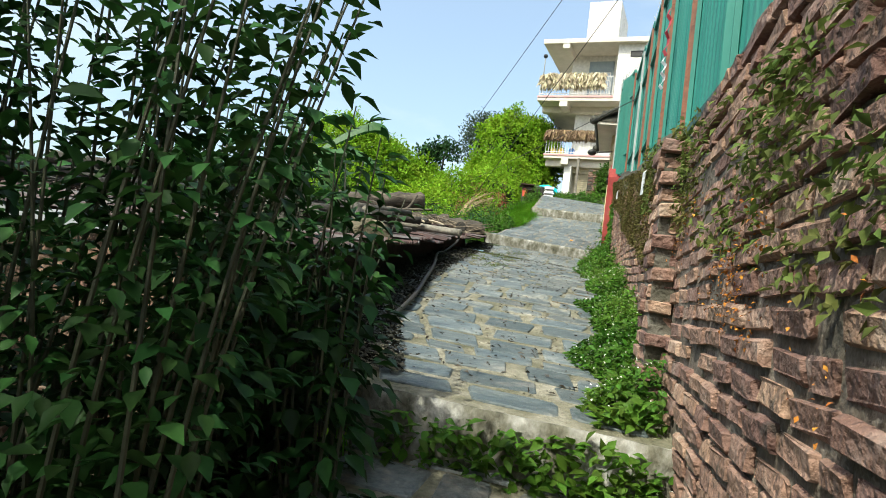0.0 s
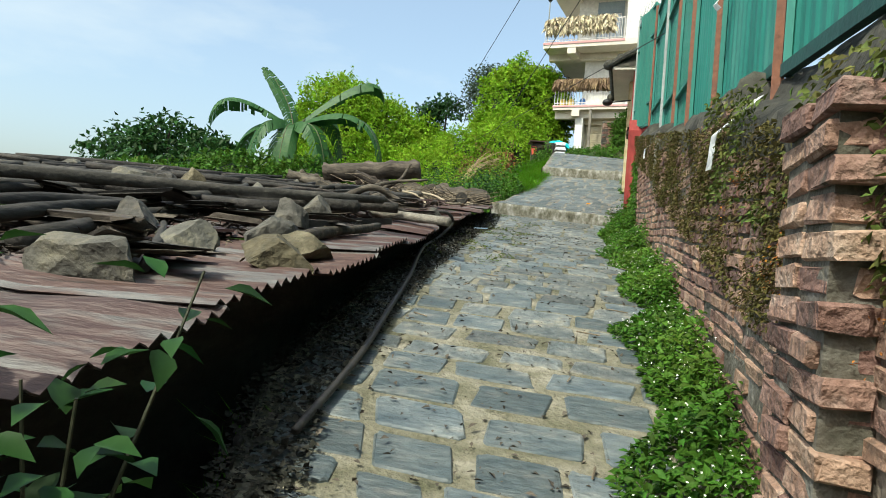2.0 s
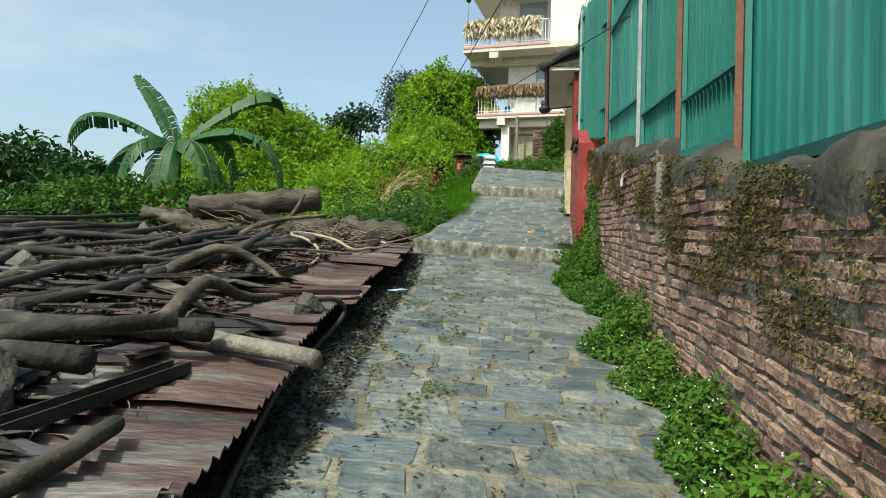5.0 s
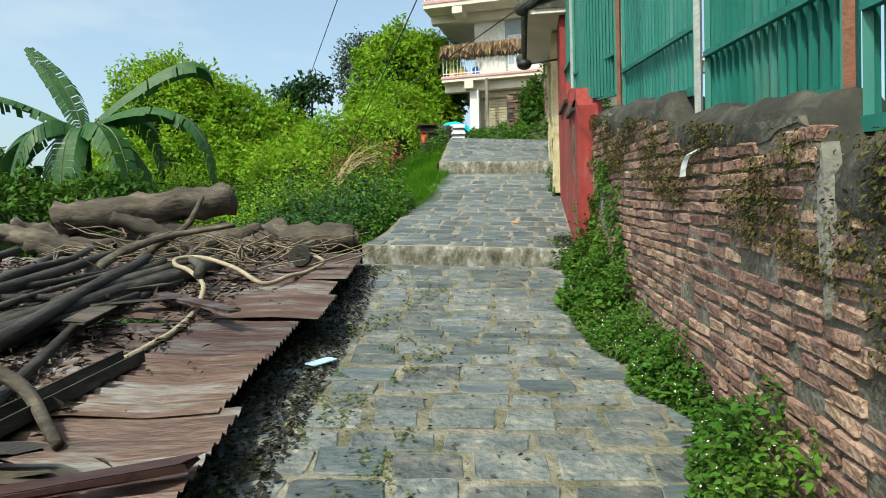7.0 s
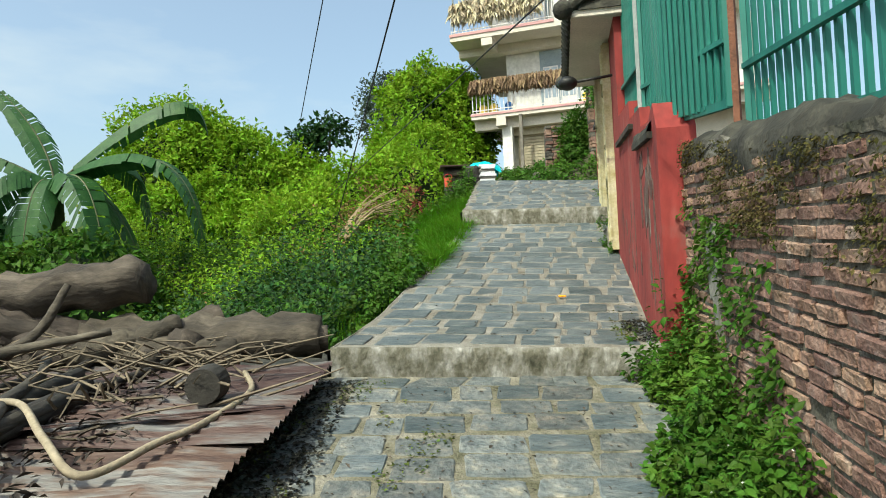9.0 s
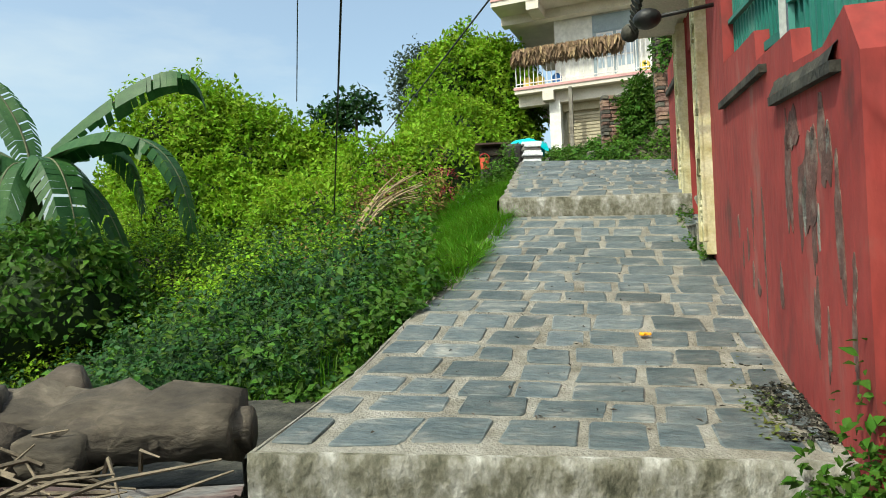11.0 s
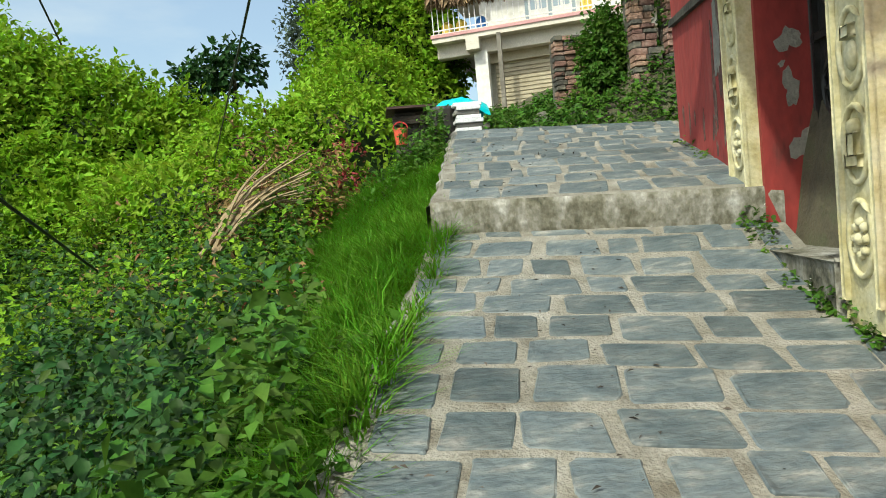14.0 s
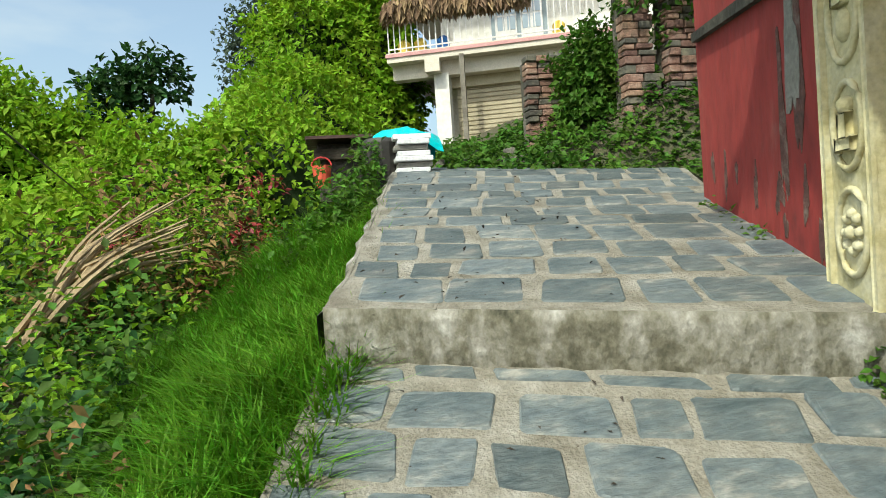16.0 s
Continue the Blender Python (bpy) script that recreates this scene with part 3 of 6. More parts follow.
def fence_panel(i, ya, yb, za, zb, sort):
    """One panel: a frame that climbs gently, with a ribbed sheet, upright bars, or both."""
    said = {"sheet": "green painted ribbed metal fence panel on the wall", "backed": "green fence panel with upright bars before a sheet", "open": "green fence panel of open upright metal bars"}
    t = thing("metal_fence", said[sort], "fence panel", group="fence panels along the wall")
    h = 2.15

    def pt(f, up, out=0.0):
        return fence_p(ya + (yb - ya) * f, za + (zb - za) * f + up, out)

    if sort != "open":
        bm = bmesh.new()
        prev = None
        n = int((yb - ya) / 0.018)
        for k in range(n + 1):
            o = (0.010 if k % 7 in (0, 1) else -0.003 if k % 7 in (3, 4, 5) else 0) if sort == "sheet" else (0.004 if k % 2 else 0) - 0.03
            cur = [bm.verts.new(pt(k / n, 0.0, o)), bm.verts.new(pt(k / n, h, o))]
            if prev:
                bm.faces.new((prev[0], cur[0], cur[1], prev[1]))
            prev = cur
        sh = part("sheet", bm, M_GREEN, t)
        sh.modifiers.new("thick", "SOLIDIFY").thickness = 0.003
    if sort != "sheet":
        n = int((yb - ya) / (0.105 if sort == "open" else 0.088))
        for k in range(n + 1):
            w = 0.014
            bm = bmesh.new()
            a = [pt(k / n, 0, e) + WF * d for d, e in ((-w, 0.012), (w, 0.012), (w, -0.012), (-w, -0.012))]
            b = [pt(k / n, h, e) + WF * d for d, e in ((-w, 0.012), (w, 0.012), (w, -0.012), (-w, -0.012))]
            va, vb = [bm.verts.new(p) for p in a], [bm.verts.new(p) for p in b]
            for q in range(4):
                bm.faces.new((va[q], va[(q + 1) % 4], vb[(q + 1) % 4], vb[q]))
            bm.faces.new(va), bm.faces.new(vb[::-1])
            part("bar", bm, M_GREEN, t)
    ups = (0.0, 0.40, 1.62, h) if sort != "sheet" else (0.0, h)
    for up in ups:
        bm = bmesh.new()
        hh = 0.028 if up in (0.0, h) else 0.016
        a = [pt(0, up + d, e) for d, e in ((-hh, 0.05), (hh, 0.05), (hh, 0.014), (-hh, 0.014))]
        b = [pt(1, up + d, e) for d, e in ((-hh, 0.05), (hh, 0.05), (hh, 0.014), (-hh, 0.014))]
        va, vb = [bm.verts.new(p) for p in a], [bm.verts.new(p) for p in b]
        for q in range(4):
            bm.faces.new((va[q], va[(q + 1) % 4], vb[(q + 1) % 4], vb[q]))
        bm.faces.new(va), bm.faces.new(vb[::-1])
        part("rail", bm, M_GREEN_DARK if sort == "sheet" and up == 0 else M_GREEN, t)
    for f in (0.0, 1.0):
        part("stile", tube(bmesh.new(), [pt(f, -0.02, 0.02), pt(f, h, 0.02)], 0.024, 4), M_GREEN, t)
    # barbed spikes along the top
    part("spikes", spikes([pt((k + 0.5) / 9, h) for k in range(9)]), M_GREYPOST, t, "thin barbed wire spikes")
    return t


def spikes(pts):
    bm = bmesh.new()
    for p in pts:
        for dx, dy in ((0.05, 0.08), (-0.05, 0.05), (0.02, -0.09)):
            tube(bm, [p, p + Vector((dx, dy, 0.16))], 0.004, 3)
    return bm


for i, row in enumerate(PANELS):
    fence_panel(i, *row)
for y, z, tall, paint in POSTS:
    o = part("fence_post", tube(bmesh.new(), [fence_p(y, z, 0.045), fence_p(y, z + tall, 0.045)], 0.027, 4), {"green": M_GREEN, "rust": M_RUSTPOST, "grey": M_GREYPOST}[paint], None)
    tagged(o, {"green": "green painted steel fence post set in the wall", "rust": "rusty orange steel fence post set in the wall", "grey": "grey steel fence post set in the wall"}[paint], "fence post", group="fence posts")


def foot(y):
    """Where the fence stands along the near part of the wall."""
    return float(np.interp(y, [0, 2.25, 3.55, 4.95, 6.6, 8.0], [2.2, 2.36, 2.45, 2.57, 2.71, 2.86]))


bm = bmesh.new()
prev = None
for k in range(60):
    y = 1.2 + 5.9 * k / 59
    w = 0.03 * math.sin(y * 5.1) + 0.02 * math.sin(y * 13)
    a, b = wall_p(y, 0.02, -0.10), fence_p(y, foot(y) + 0.01, -0.03)
    cur = [bm.verts.new(a), bm.verts.new(a.lerp(b, 0.5) + Vector((0, 0, w + 0.05))), bm.verts.new(b + Vector((0, 0, w * 0.4))), bm.verts.new(b + Vector((0.5, -0.1, 0)))]
    if prev:
        for q in range(3):
            bm.faces.new((prev[q], prev[q + 1], cur[q + 1], cur[q]))
    prev = cur
o = part("wall_bank", bm, M_COPING, None, smooth=True)
tagged(o, "blackened sloping mortar bank between wall and fence", "mortar bank", kind="structure")

# ---- red wall and gate ----
RU = Vector((0.24, 1, 0)).normalized()
RN = Vector((-1, 0.24, 0)).normalized()
RM = Matrix((RU, -RN, Vector((0, 0, 1)))).transposed().to_4x4()


def red_m(y, z=0.0, out=0.0):
    """A frame on the red wall's face: x along it, y into it, z up."""
    return Matrix.Translation(Vector((red_x(y), y, z)) + RN * out) @ RM


def prism(prof, depth, m, y0=0.0):
    """A flat outline (x, z) pushed back by depth."""
    bm = bmesh.new()
    a = [bm.verts.new(m @ Vector((x, y0, z))) for x, z in prof]
    b = [bm.verts.new(m @ Vector((x, y0 + depth, z))) for x, z in prof]
    bm.faces.new(a), bm.faces.new(b[::-1])
    for i in range(len(prof)):
        j = (i + 1) % len(prof)
        bm.faces.new((a[i], b[i], b[j], a[j]))
    return bm


m0 = red_m(14.4)
low = [(0, 1.8), (0, 4.22), (0.14, 4.44), (0.42, 4.36), (0.88, 4.42), (0.90, 4.60), (1.16, 4.62), (1.68, 4.66), (1.70, 4.86), (2.2, 4.9), (2.79, 4.96), (2.79, 1.8)]
RW1 = part("wall_red_low", prism(low, 0.28, m0), M_RED, None)
tagged(RW1, "red plastered boundary wall with stepped peaks and stains", "boundary wall", kind="structure")
# ledges where the thicker top meets the wall below
for a, b, z in ((0.20, 1.24, 4.19), (1.42, 2.86, 4.52)):
    part("moulding", prism([(a, z), (b, z + 0.085), (b, z + 0.135), (a, z + 0.05)], 0.05, m0, -0.045), M_COPING, RW1, "blackened drip moulding")
bm = bmesh.new()
prev = None
for k in range(27):
    a = 0.22 + 1.0 * k / 26
    zl, zu = 4.24 + 0.085 * k / 26, float(np.interp(a, [0.22, 0.42, 0.88, 1.24], [4.38, 4.35, 4.41, 4.45])) + 0.02 * math.sin(k * 1.9)
    cur = [bm.verts.new(m0 @ Vector(p)) for p in ((a, -0.045, zl), (a, -0.02 + 0.012 * math.sin(k * 2.3), (zl + zu) / 2), (a, 0.06, zu), (a, 0.24, zu - 0.02))]
    if prev:
        for q in range(3):
            bm.faces.new((prev[q], prev[q + 1], cur[q + 1], cur[q]))
    prev = cur
part("mortar_slope", bm, M_COPING, RW1, "blackened mossy mortar slope on the wall top", smooth=True)
g0 = red_m(17.12)
GL = (21.5 - 17.12) * math.sqrt(1 + 0.24 ** 2)
oa, ob_ = 1.12, 2.30      # the door opening along the wall
RW2 = part("wall_red_gate", prism([(0, 2.6), (0, 6.15), (oa, 6.15), (oa, 2.6)], 0.5, g0), M_RED, None)
tagged(RW2, "red plastered gate wall beside the cream pilaster", "boundary wall", kind="structure")
RW3 = part("wall_red_far", prism([(ob_, 3.0), (ob_, 6.15), (GL, 6.15), (GL, 3.0)], 0.5, g0), M_RED, None)
tagged(RW3, "red plastered wall with dark stains beyond the gate", "boundary wall", kind="structure")
RW4 = part("wall_red_lintel", B(oa, ob_, 0.02, 0.5, 5.75, 6.15, g0), M_RED, None)
tagged(RW4, "red plastered lintel over the gate", "wall", kind="structure")
part("moulding", prism([(2.86, 5.62), (GL - 0.05, 5.74), (GL - 0.05, 5.80), (2.86, 5.70)], 0.05, g0, -0.045), M_COPING, RW3, "blackened sloping drip moulding")


def blob(bm, m, cx, cz, rx, rz, seed, off=-0.004, thick=0.006):
    """An uneven flat patch on a wall."""
    rs = random.Random(seed)
    n = 22
    ph = [rs.uniform(0, 6.28) for _ in range(4)]
    ring, back = [], []
    for i in range(n):
        t = 2 * math.pi * i / n
        s = 1 + 0.22 * math.sin(2 * t + ph[0]) + 0.18 * math.sin(3 * t + ph[1]) + 0.12 * math.sin(5 * t + ph[2]) + 0.08 * math.sin(9 * t + ph[3])
        p = (cx + rx * s * math.cos(t), cz + rz * s * math.sin(t))
        ring.append(bm.verts.new(m @ Vector((p[0], off, p[1]))))
        back.append(bm.verts.new(m @ Vector((p[0], off + thick, p[1]))))
    bm.faces.new(ring)
    for i in range(n):
        bm.faces.new((ring[i], ring[(i + 1) % n], back[(i + 1) % n], back[i]))
    return bm


rs = random.Random(5)
for i in range(16):
    bm = bmesh.new()
    x = rs.uniform(0.15, 2.6)
    blob(bm, m0, x, rs.uniform(2.9, 3.5) + 0.14 * x, rs.uniform(0.015, 0.04), rs.uniform(0.06, 0.22), i, -0.003)
    part("stain", bm, M_STAIN, RW1, "dark damp streak")
for i, (x, z, a, b) in enumerate(((0.62, 3.98, 0.035, 0.06), (0.70, 3.78, 0.13, 0.26), (0.78, 3.70, 0.045, 0.12), (0.45, 3.92, 0.08, 0.20), (0.40, 3.95, 0.02, 0.07), (1.05, 3.85, 0.05, 0.34), (1.10, 3.75, 0.018, 0.12), (0.95, 4.08, 0.10, 0.12), (0.58, 3.55, 0.015, 0.09), (0.30, 3.55, 0.04, 0.3))):
    bm = bmesh.new()
    blob(bm, m0, x, z, a, b, 40 + i, -0.005)
    part("peeled_patch", bm, M_STAIN if i % 2 else M_BARE, RW1, "peeled and blackened plaster")
for i in range(9):
    bm = bmesh.new()
    x = rs.uniform(2.75, GL - 0.1)
    blob(bm, g0, x, 4.25 + 0.22 * (x - 2.6) + rs.uniform(0, 0.25), rs.uniform(0.02, 0.05), rs.uniform(0.05, 0.16), 60 + i, -0.003)
    part("stain", bm, M_STAIN, RW3, "dark damp streak")
for i, (x, z, a, b, mm) in enumerate(((3.12, 5.3, 0.06, 0.36, M_BARE), (3.06, 5.2, 0.05, 0.4, M_STAIN), (3.25, 5.0, 0.03, 0.5, M_STAIN))):
    bm = bmesh.new()
    blob(bm, g0, x, z, a, b, 80 + i, -0.004 - 0.003 * (i == 0))
    part("peeled_patch", bm, mm, RW3, "peeled grey and black plaster")


def pilaster(x0, x1, z0, label):
    """A cream pilaster with oval reliefs."""
    bm = B(x0, x1, -0.075, 0.0, z0, 6.1, g0, bevel=0.008)
    p = part("pilaster", bm, M_CREAM, None)
    tagged(p, label, "pilaster", group="gate pilasters", kind="structure")
    for a, b in ((x0, x0 + 0.035), (x1 - 0.035, x1)):
        part("border", B(a, b, -0.095, -0.073, z0 + 0.12, 6.08, g0, bevel=0.006), M_CREAM, p)
    cx = (x0 + x1) / 2
    z = z0 + 0.42
    k = 0
    while z < 5.9:
        def circ(rx, rz, n=20, o=-0.08, cz=z):
            return [g0 @ Vector((cx + rx * math.cos(2 * math.pi * i / n), o, cz + rz * math.sin(2 * math.pi * i / n))) for i in range(n + 1)]
        part("oval_ring", tube(bmesh.new(), circ(0.105, 0.175), 0.016, 6, caps=False), M_CREAM, p, "oval moulded ring", smooth=True)
        bm = bmesh.new()
        if k % 3 == 0:
            for i in range(8):
                t = i * math.pi / 4
                bmesh.ops.create_icosphere(bm, subdivisions=1, radius=0.026, matrix=g0 @ Matrix.Translation((cx + 0.05 * math.cos(t), -0.08, z + 0.075 * math.sin(t))))
            bmesh.ops.create_icosphere(bm, subdivisions=2, radius=0.03, matrix=g0 @ Matrix.Translation((cx, -0.085, z)))
        elif k % 3 == 1:
            box(bm, cx - 0.055, cx + 0.055, -0.10, -0.07, z - 0.1, z - 0.05, g0, bevel=0.008)
            box(bm, cx - 0.03, cx + 0.03, -0.10, -0.07, z - 0.05, z + 0.05, g0, bevel=0.008)
            bmesh.ops.create_icosphere(bm, subdivisions=2, radius=0.04, matrix=g0 @ Matrix.Translation((cx, -0.08, z + 0.08)))
        else:
            bmesh.ops.create_uvsphere(bm, u_segments=10, v_segments=8, radius=0.05, matrix=g0 @ Matrix.Translation((cx, -0.075, z - 0.03)) @ Matrix.Diagonal((1, 0.6, 1.4, 1)))
            box(bm, cx - 0.035, cx + 0.035, -0.10, -0.07, z + 0.05, z + 0.10, g0, bevel=0.008)
        part("relief", bm, M_CREAM, p, "moulded lucky sign", smooth=True)
        z += 0.43
        k += 1


pilaster(0.76, 1.10, 3.42, "cream painted pilaster with oval reliefs at the gate")
pilaster(2.34, 2.70, 4.0, "cream painted pilaster with oval reliefs beyond the gate")
for i, (x, z, a, b) in enumerate(((0.20, 5.05, 0.07, 0.08), (0.2, 4.74, 0.05, 0.11), (0.26, 4.36, 0.075, 0.10), (0.22, 5.4, 0.05, 0.06), (0.15, 4.9, 0.02, 0.02))):
    bm = bmesh.new()
    jm = g0 @ Matrix.Translation((ob_, 0, 0)) @ pose(0, 0, 0, 0, 0, 90)
    blob(bm, jm, x, z, a, b, 100 + i, 0.004, -0.006)
    part("bare_patch", bm, M_BARE, RW3, "bare grey render where paint fell off")

# metal door, set back in the opening
DOOR = thing("gate_door", "black iron double gate with cast scroll ornaments, closed", "gate")
for a, b in ((oa + 0.02, 1.65), (1.67, ob_ - 0.02)):
    leafd = part("gate_leaf", B(a, b, 0.36, 0.39, 3.7, 5.74, g0), M_BLACK, DOOR)
    for q in ((a, a + 0.05), (b - 0.05, b)):
        part("stile", B(q[0], q[1], 0.33, 0.362, 3.7, 5.74, g0, bevel=0.006), M_BLACK, leafd)
    for z in (3.72, 4.35, 5.0, 5.66):
        part("rail", B(a, b, 0.33, 0.362, z, z + 0.05, g0, bevel=0.006), M_BLACK, leafd)
    for z in (4.05, 4.70, 5.35):
        cxx = (a + b) / 2
        for rr in (0.20, 0.11):
            part("scroll_ring", tube(bmesh.new(), [g0 @ Vector((cxx + rr * math.cos(t * math.pi / 10), 0.345, z + rr * math.sin(t * math.pi / 10))) for t in range(21)], 0.014, 5, caps=False), M_BLACK, leafd)
        for q in range(6):
            t = q * math.pi / 3
            part("scroll", tube(bmesh.new(), curve_pts([g0 @ Vector((cxx + r * math.cos(t + w), 0.345, z + r * math.sin(t + w))) for r, w in ((0.02, 0), (0.09, 0.35), (0.15, -0.1), (0.2, 0.3))], 4), 0.011, 5), M_BLACK, leafd)
SILL = part("door_sill", B(oa, ob_, -0.1, 0.45, 3.3, 3.72, g0, bevel=0.02), M_RISER, None)
tagged(SILL, "rough concrete sill of the gate", "sill", kind="structure")

# canopy with half-round tiles
CAN = thing("gate_canopy", "small tiled roof over the gate with weathered dark tiles", "canopy")
part("soffit", B(-0.12, 2.85, -0.48, 0.55, 6.15, 6.22, g0, bevel=0.01), M_SLAB, CAN, "cream underside")
part("slope", prism([(-0.15, 6.222), (2.9, 6.222), (2.75, 6.55), (0.0, 6.55)], 0.8, g0, -0.4), M_COPING, CAN)
for i in range(18):
    x = -0.12 + i * 0.17
    part("tile", tube(bmesh.new(), [g0 @ Vector((x, -0.56, 6.24)), g0 @ Vector((x, -0.3, 6.42)), g0 @ Vector((x, 0.1, 6.62))], 0.075, 8, 0.05), M_COPING, CAN)
for x in (-0.15, 2.88):
    bm = bmesh.new()
    bmesh.ops.create_icosphere(bm, subdivisions=2, radius=0.12, matrix=g0 @ Matrix.Translation((x, -0.58, 6.24)))
    part("corner_knob", bm, M_COPING, CAN, smooth=True)
for z in (5.45,):
    bm = bmesh.new()
    bmesh.ops.create_uvsphere(bm, u_segments=14, v_segments=8, radius=0.12, matrix=g0 @ Matrix.Translation((0.15, -0.56, z)) @ Matrix.Diagonal((1, 1, 0.7, 1)))
    tube(bm, [g0 @ Vector((0.15, -0.56, z)), g0 @ Vector((0.15, -0.03, z + 0.05))], 0.018, 6)
    o = part("gate_lamp", bm, M_BLACK, None, smooth=True)
    tagged(o, "dark round lamp on a bracket by the gate", "lamp")


# ---- house on the slope ----
HM = Matrix.Translation((4.15, 32.4, 0)) @ pose(0, 0, 0, 0, 0, -20.7)
HOUSE = thing("house", "white three-storey house with balconies hung with drying crops", "house")


def hb(name, x0, x1, y0, y1, z0, z1, mm, parent=None, label="", bevel=0.0):
    return part(name, B(x0, x1, y0, y1, z0, z1, HM, bevel=bevel), mm, parent or HOUSE, label)


hb("wall", 2.3, 9.5, 1.3, 8, 8.85, 11.5, M_WHITE)
hb("wall", 1.1, 2.3, 1.3, 8, 8.85, 11.5, M_WHITE)
hb("wall", 1.2, 9.5, 1.3, 8, 5.2, 8.5, M_SLAB, label="plain ground floor wall")
hb("wall", 0.6, 3.1, 1.5, 8, 11.8, 14.4, M_WHITE)
hb("wall", 3.1, 9.0, 0.05, 8, 11.8, 14.4, M_WHITE, label="white projecting upper room")
hb("floor_slab", 0, 9.8, 0, 8, 8.6, 8.83, M_SLAB)
hb("slab_border", -0.02, 9.8, -0.03, 0, 8.72, 8.80, M_PINK)
hb("beam", 0.05, 9.8, 0.3, 0.6, 8.25, 8.6, M_SLAB)
hb("beam", 0.9, 1.25, -0.02, 1.3, 8.30, 8.6, M_SLAB)
hb("floor_slab", -0.65, 9.2, -0.1, 8, 11.5, 11.78, M_SLAB)
hb("slab_border", -0.66, 3.1, -0.13, -0.1, 11.66, 11.76, M_PINK)
hb("beam", 0.5, 0.9, -0.08, 1.5, 11.22, 11.5, M_SLAB)
hb("beam", 5.0, 5.4, -0.08, 1.3, 11.22, 11.5, M_SLAB)
hb("beam", -0.6, 9.0, 0.9, 1.28, 11.2, 11.5, M_SLAB)
hb("roof", -0.6, 9.4, -0.3, 8.3, 14.4, 14.62, M_SLAB)
hb("beam", 0.4, 0.75, -0.28, 1.5, 14.15, 14.4, M_SLAB)
hb("stair_tower", 1.05, 2.7, 2.0, 5, 14.62, 17.6, M_WHITE, label="white stair tower on the roof")
hb("vent", 3.7, 4.7, 0.02, 0.2, 13.75, 14.05, M_BLACK, label="dark slot window")
hb("column", 1.05, 1.4, 0.25, 0.6, 5.2, 8.3, M_WHITE)
hb("post", 1.72, 1.83, -0.05, 0.05, 5.4, 8.62, M_LOG, label="grey wooden prop")
sh = hb("shutter", 1.5, 5.6, 0.75, 0.8, 5.3, 8.2, M_SHUT, label="beige roller shutter, shut")
for i in range(24):
    hb("slat", 1.5, 5.6, 0.715, 0.76, 5.6 + i * 0.107, 5.68 + i * 0.107, M_SHUT, sh)
hb("shutter_box", 1.4, 5.7, 0.6, 0.85, 8.0, 8.28, M_SHUT)


def house_door(x0, x1, z0, z1, y):
    d = hb("balcony_door", x0, x1, y - 0.04, y + 0.02, z0, z1, M_FRAME, label="blue-grey door with white panes")
    hb("panel", x0 + 0.05, x1 - 0.05, y - 0.06, y - 0.038, z1 - 0.55, z1 - 0.05, M_FRAME, d)
    mid = (x0 + x1) / 2
    for a, b in ((x0 + 0.12, mid - 0.05), (mid + 0.05, x1 - 0.12)):
        hb("leaf", a, b, y - 0.075, y - 0.042, z0, z1 - 0.6, M_RAIL, d)
        for c in range(2):
            for r in range(3):
                w = (b - a) / 2
                hb("pane", a + c * w + 0.035, a + (c + 1) * w - 0.035, y - 0.085, y - 0.074, z1 - 1.75 + r * 0.38, z1 - 1.42 + r * 0.38, M_GLASS, d)


house_door(2.35, 3.75, 8.86, 11.15, 1.3)
house_door(1.5, 2.75, 11.8, 14.1, 1.5)


def railing(x0, x1, z, y, h):
    r = hb("railing", x0, x1, y - 0.02, y + 0.02, z + h, z + h + 0.04, M_RAIL, label="white steel balcony railing")
    hb("bottom_rail", x0, x1, y - 0.015, y + 0.015, z + 0.08, z + 0.11, M_RAIL, r)
    n = int((x1 - x0) / 0.14)
    for i in range(n + 1):
        x = x0 + (x1 - x0) * i / n
        hb("baluster", x - 0.012, x + 0.012, y - 0.012, y + 0.012, z, z + h, M_RAIL, r)


railing(0.05, 5.2, 8.83, 0.06, 1.0)
railing(-0.6, 3.05, 11.78, -0.04, 0.95)
part("corner_post", tube(bmesh.new(), [HM @ Vector((-0.5, 0.0, 11.8)), HM @ Vector((-0.5, 0.0, 13.8))], 0.03, 6), M_GREYPOST, HOUSE)
bm = bmesh.new()
bmesh.ops.create_uvsphere(bm, u_segments=10, v_segments=8, radius=0.11, matrix=HM @ Matrix.Translation((-0.5, 0, 13.85)))
part("post_knob", bm, M_BLACK, HOUSE)


def hung(name, label, x0, x1, z0, z1, y, n, mm, spread, seed):
    """A fringe of hanging stalks or cobs over a railing."""
    rs = np.random.default_rng(seed)
    p = np.stack([rs.uniform(x0, x1, n), y + rs.uniform(-0.12, 0.1, n), rs.uniform(z0, z1, n)], 1)
    a = np.stack([rs.normal(0, spread, n), rs.normal(0, 0.3, n) - 0.1, -np.ones(n)], 1)
    rot = np.array(HM.to_3x3())
    me = leaf_mesh(name, p @ rot.T + np.array(HM.translation), a @ rot.T, (np.array([[0.0, -1, 0.2]]) + rs.normal(0, 0.4, (n, 3))) @ rot.T, rs.uniform(0.22, 0.42, n), 0.28)
    o = obj(name, me, mm)
    tagged(o, label, "drying crop", kind="")
    return o


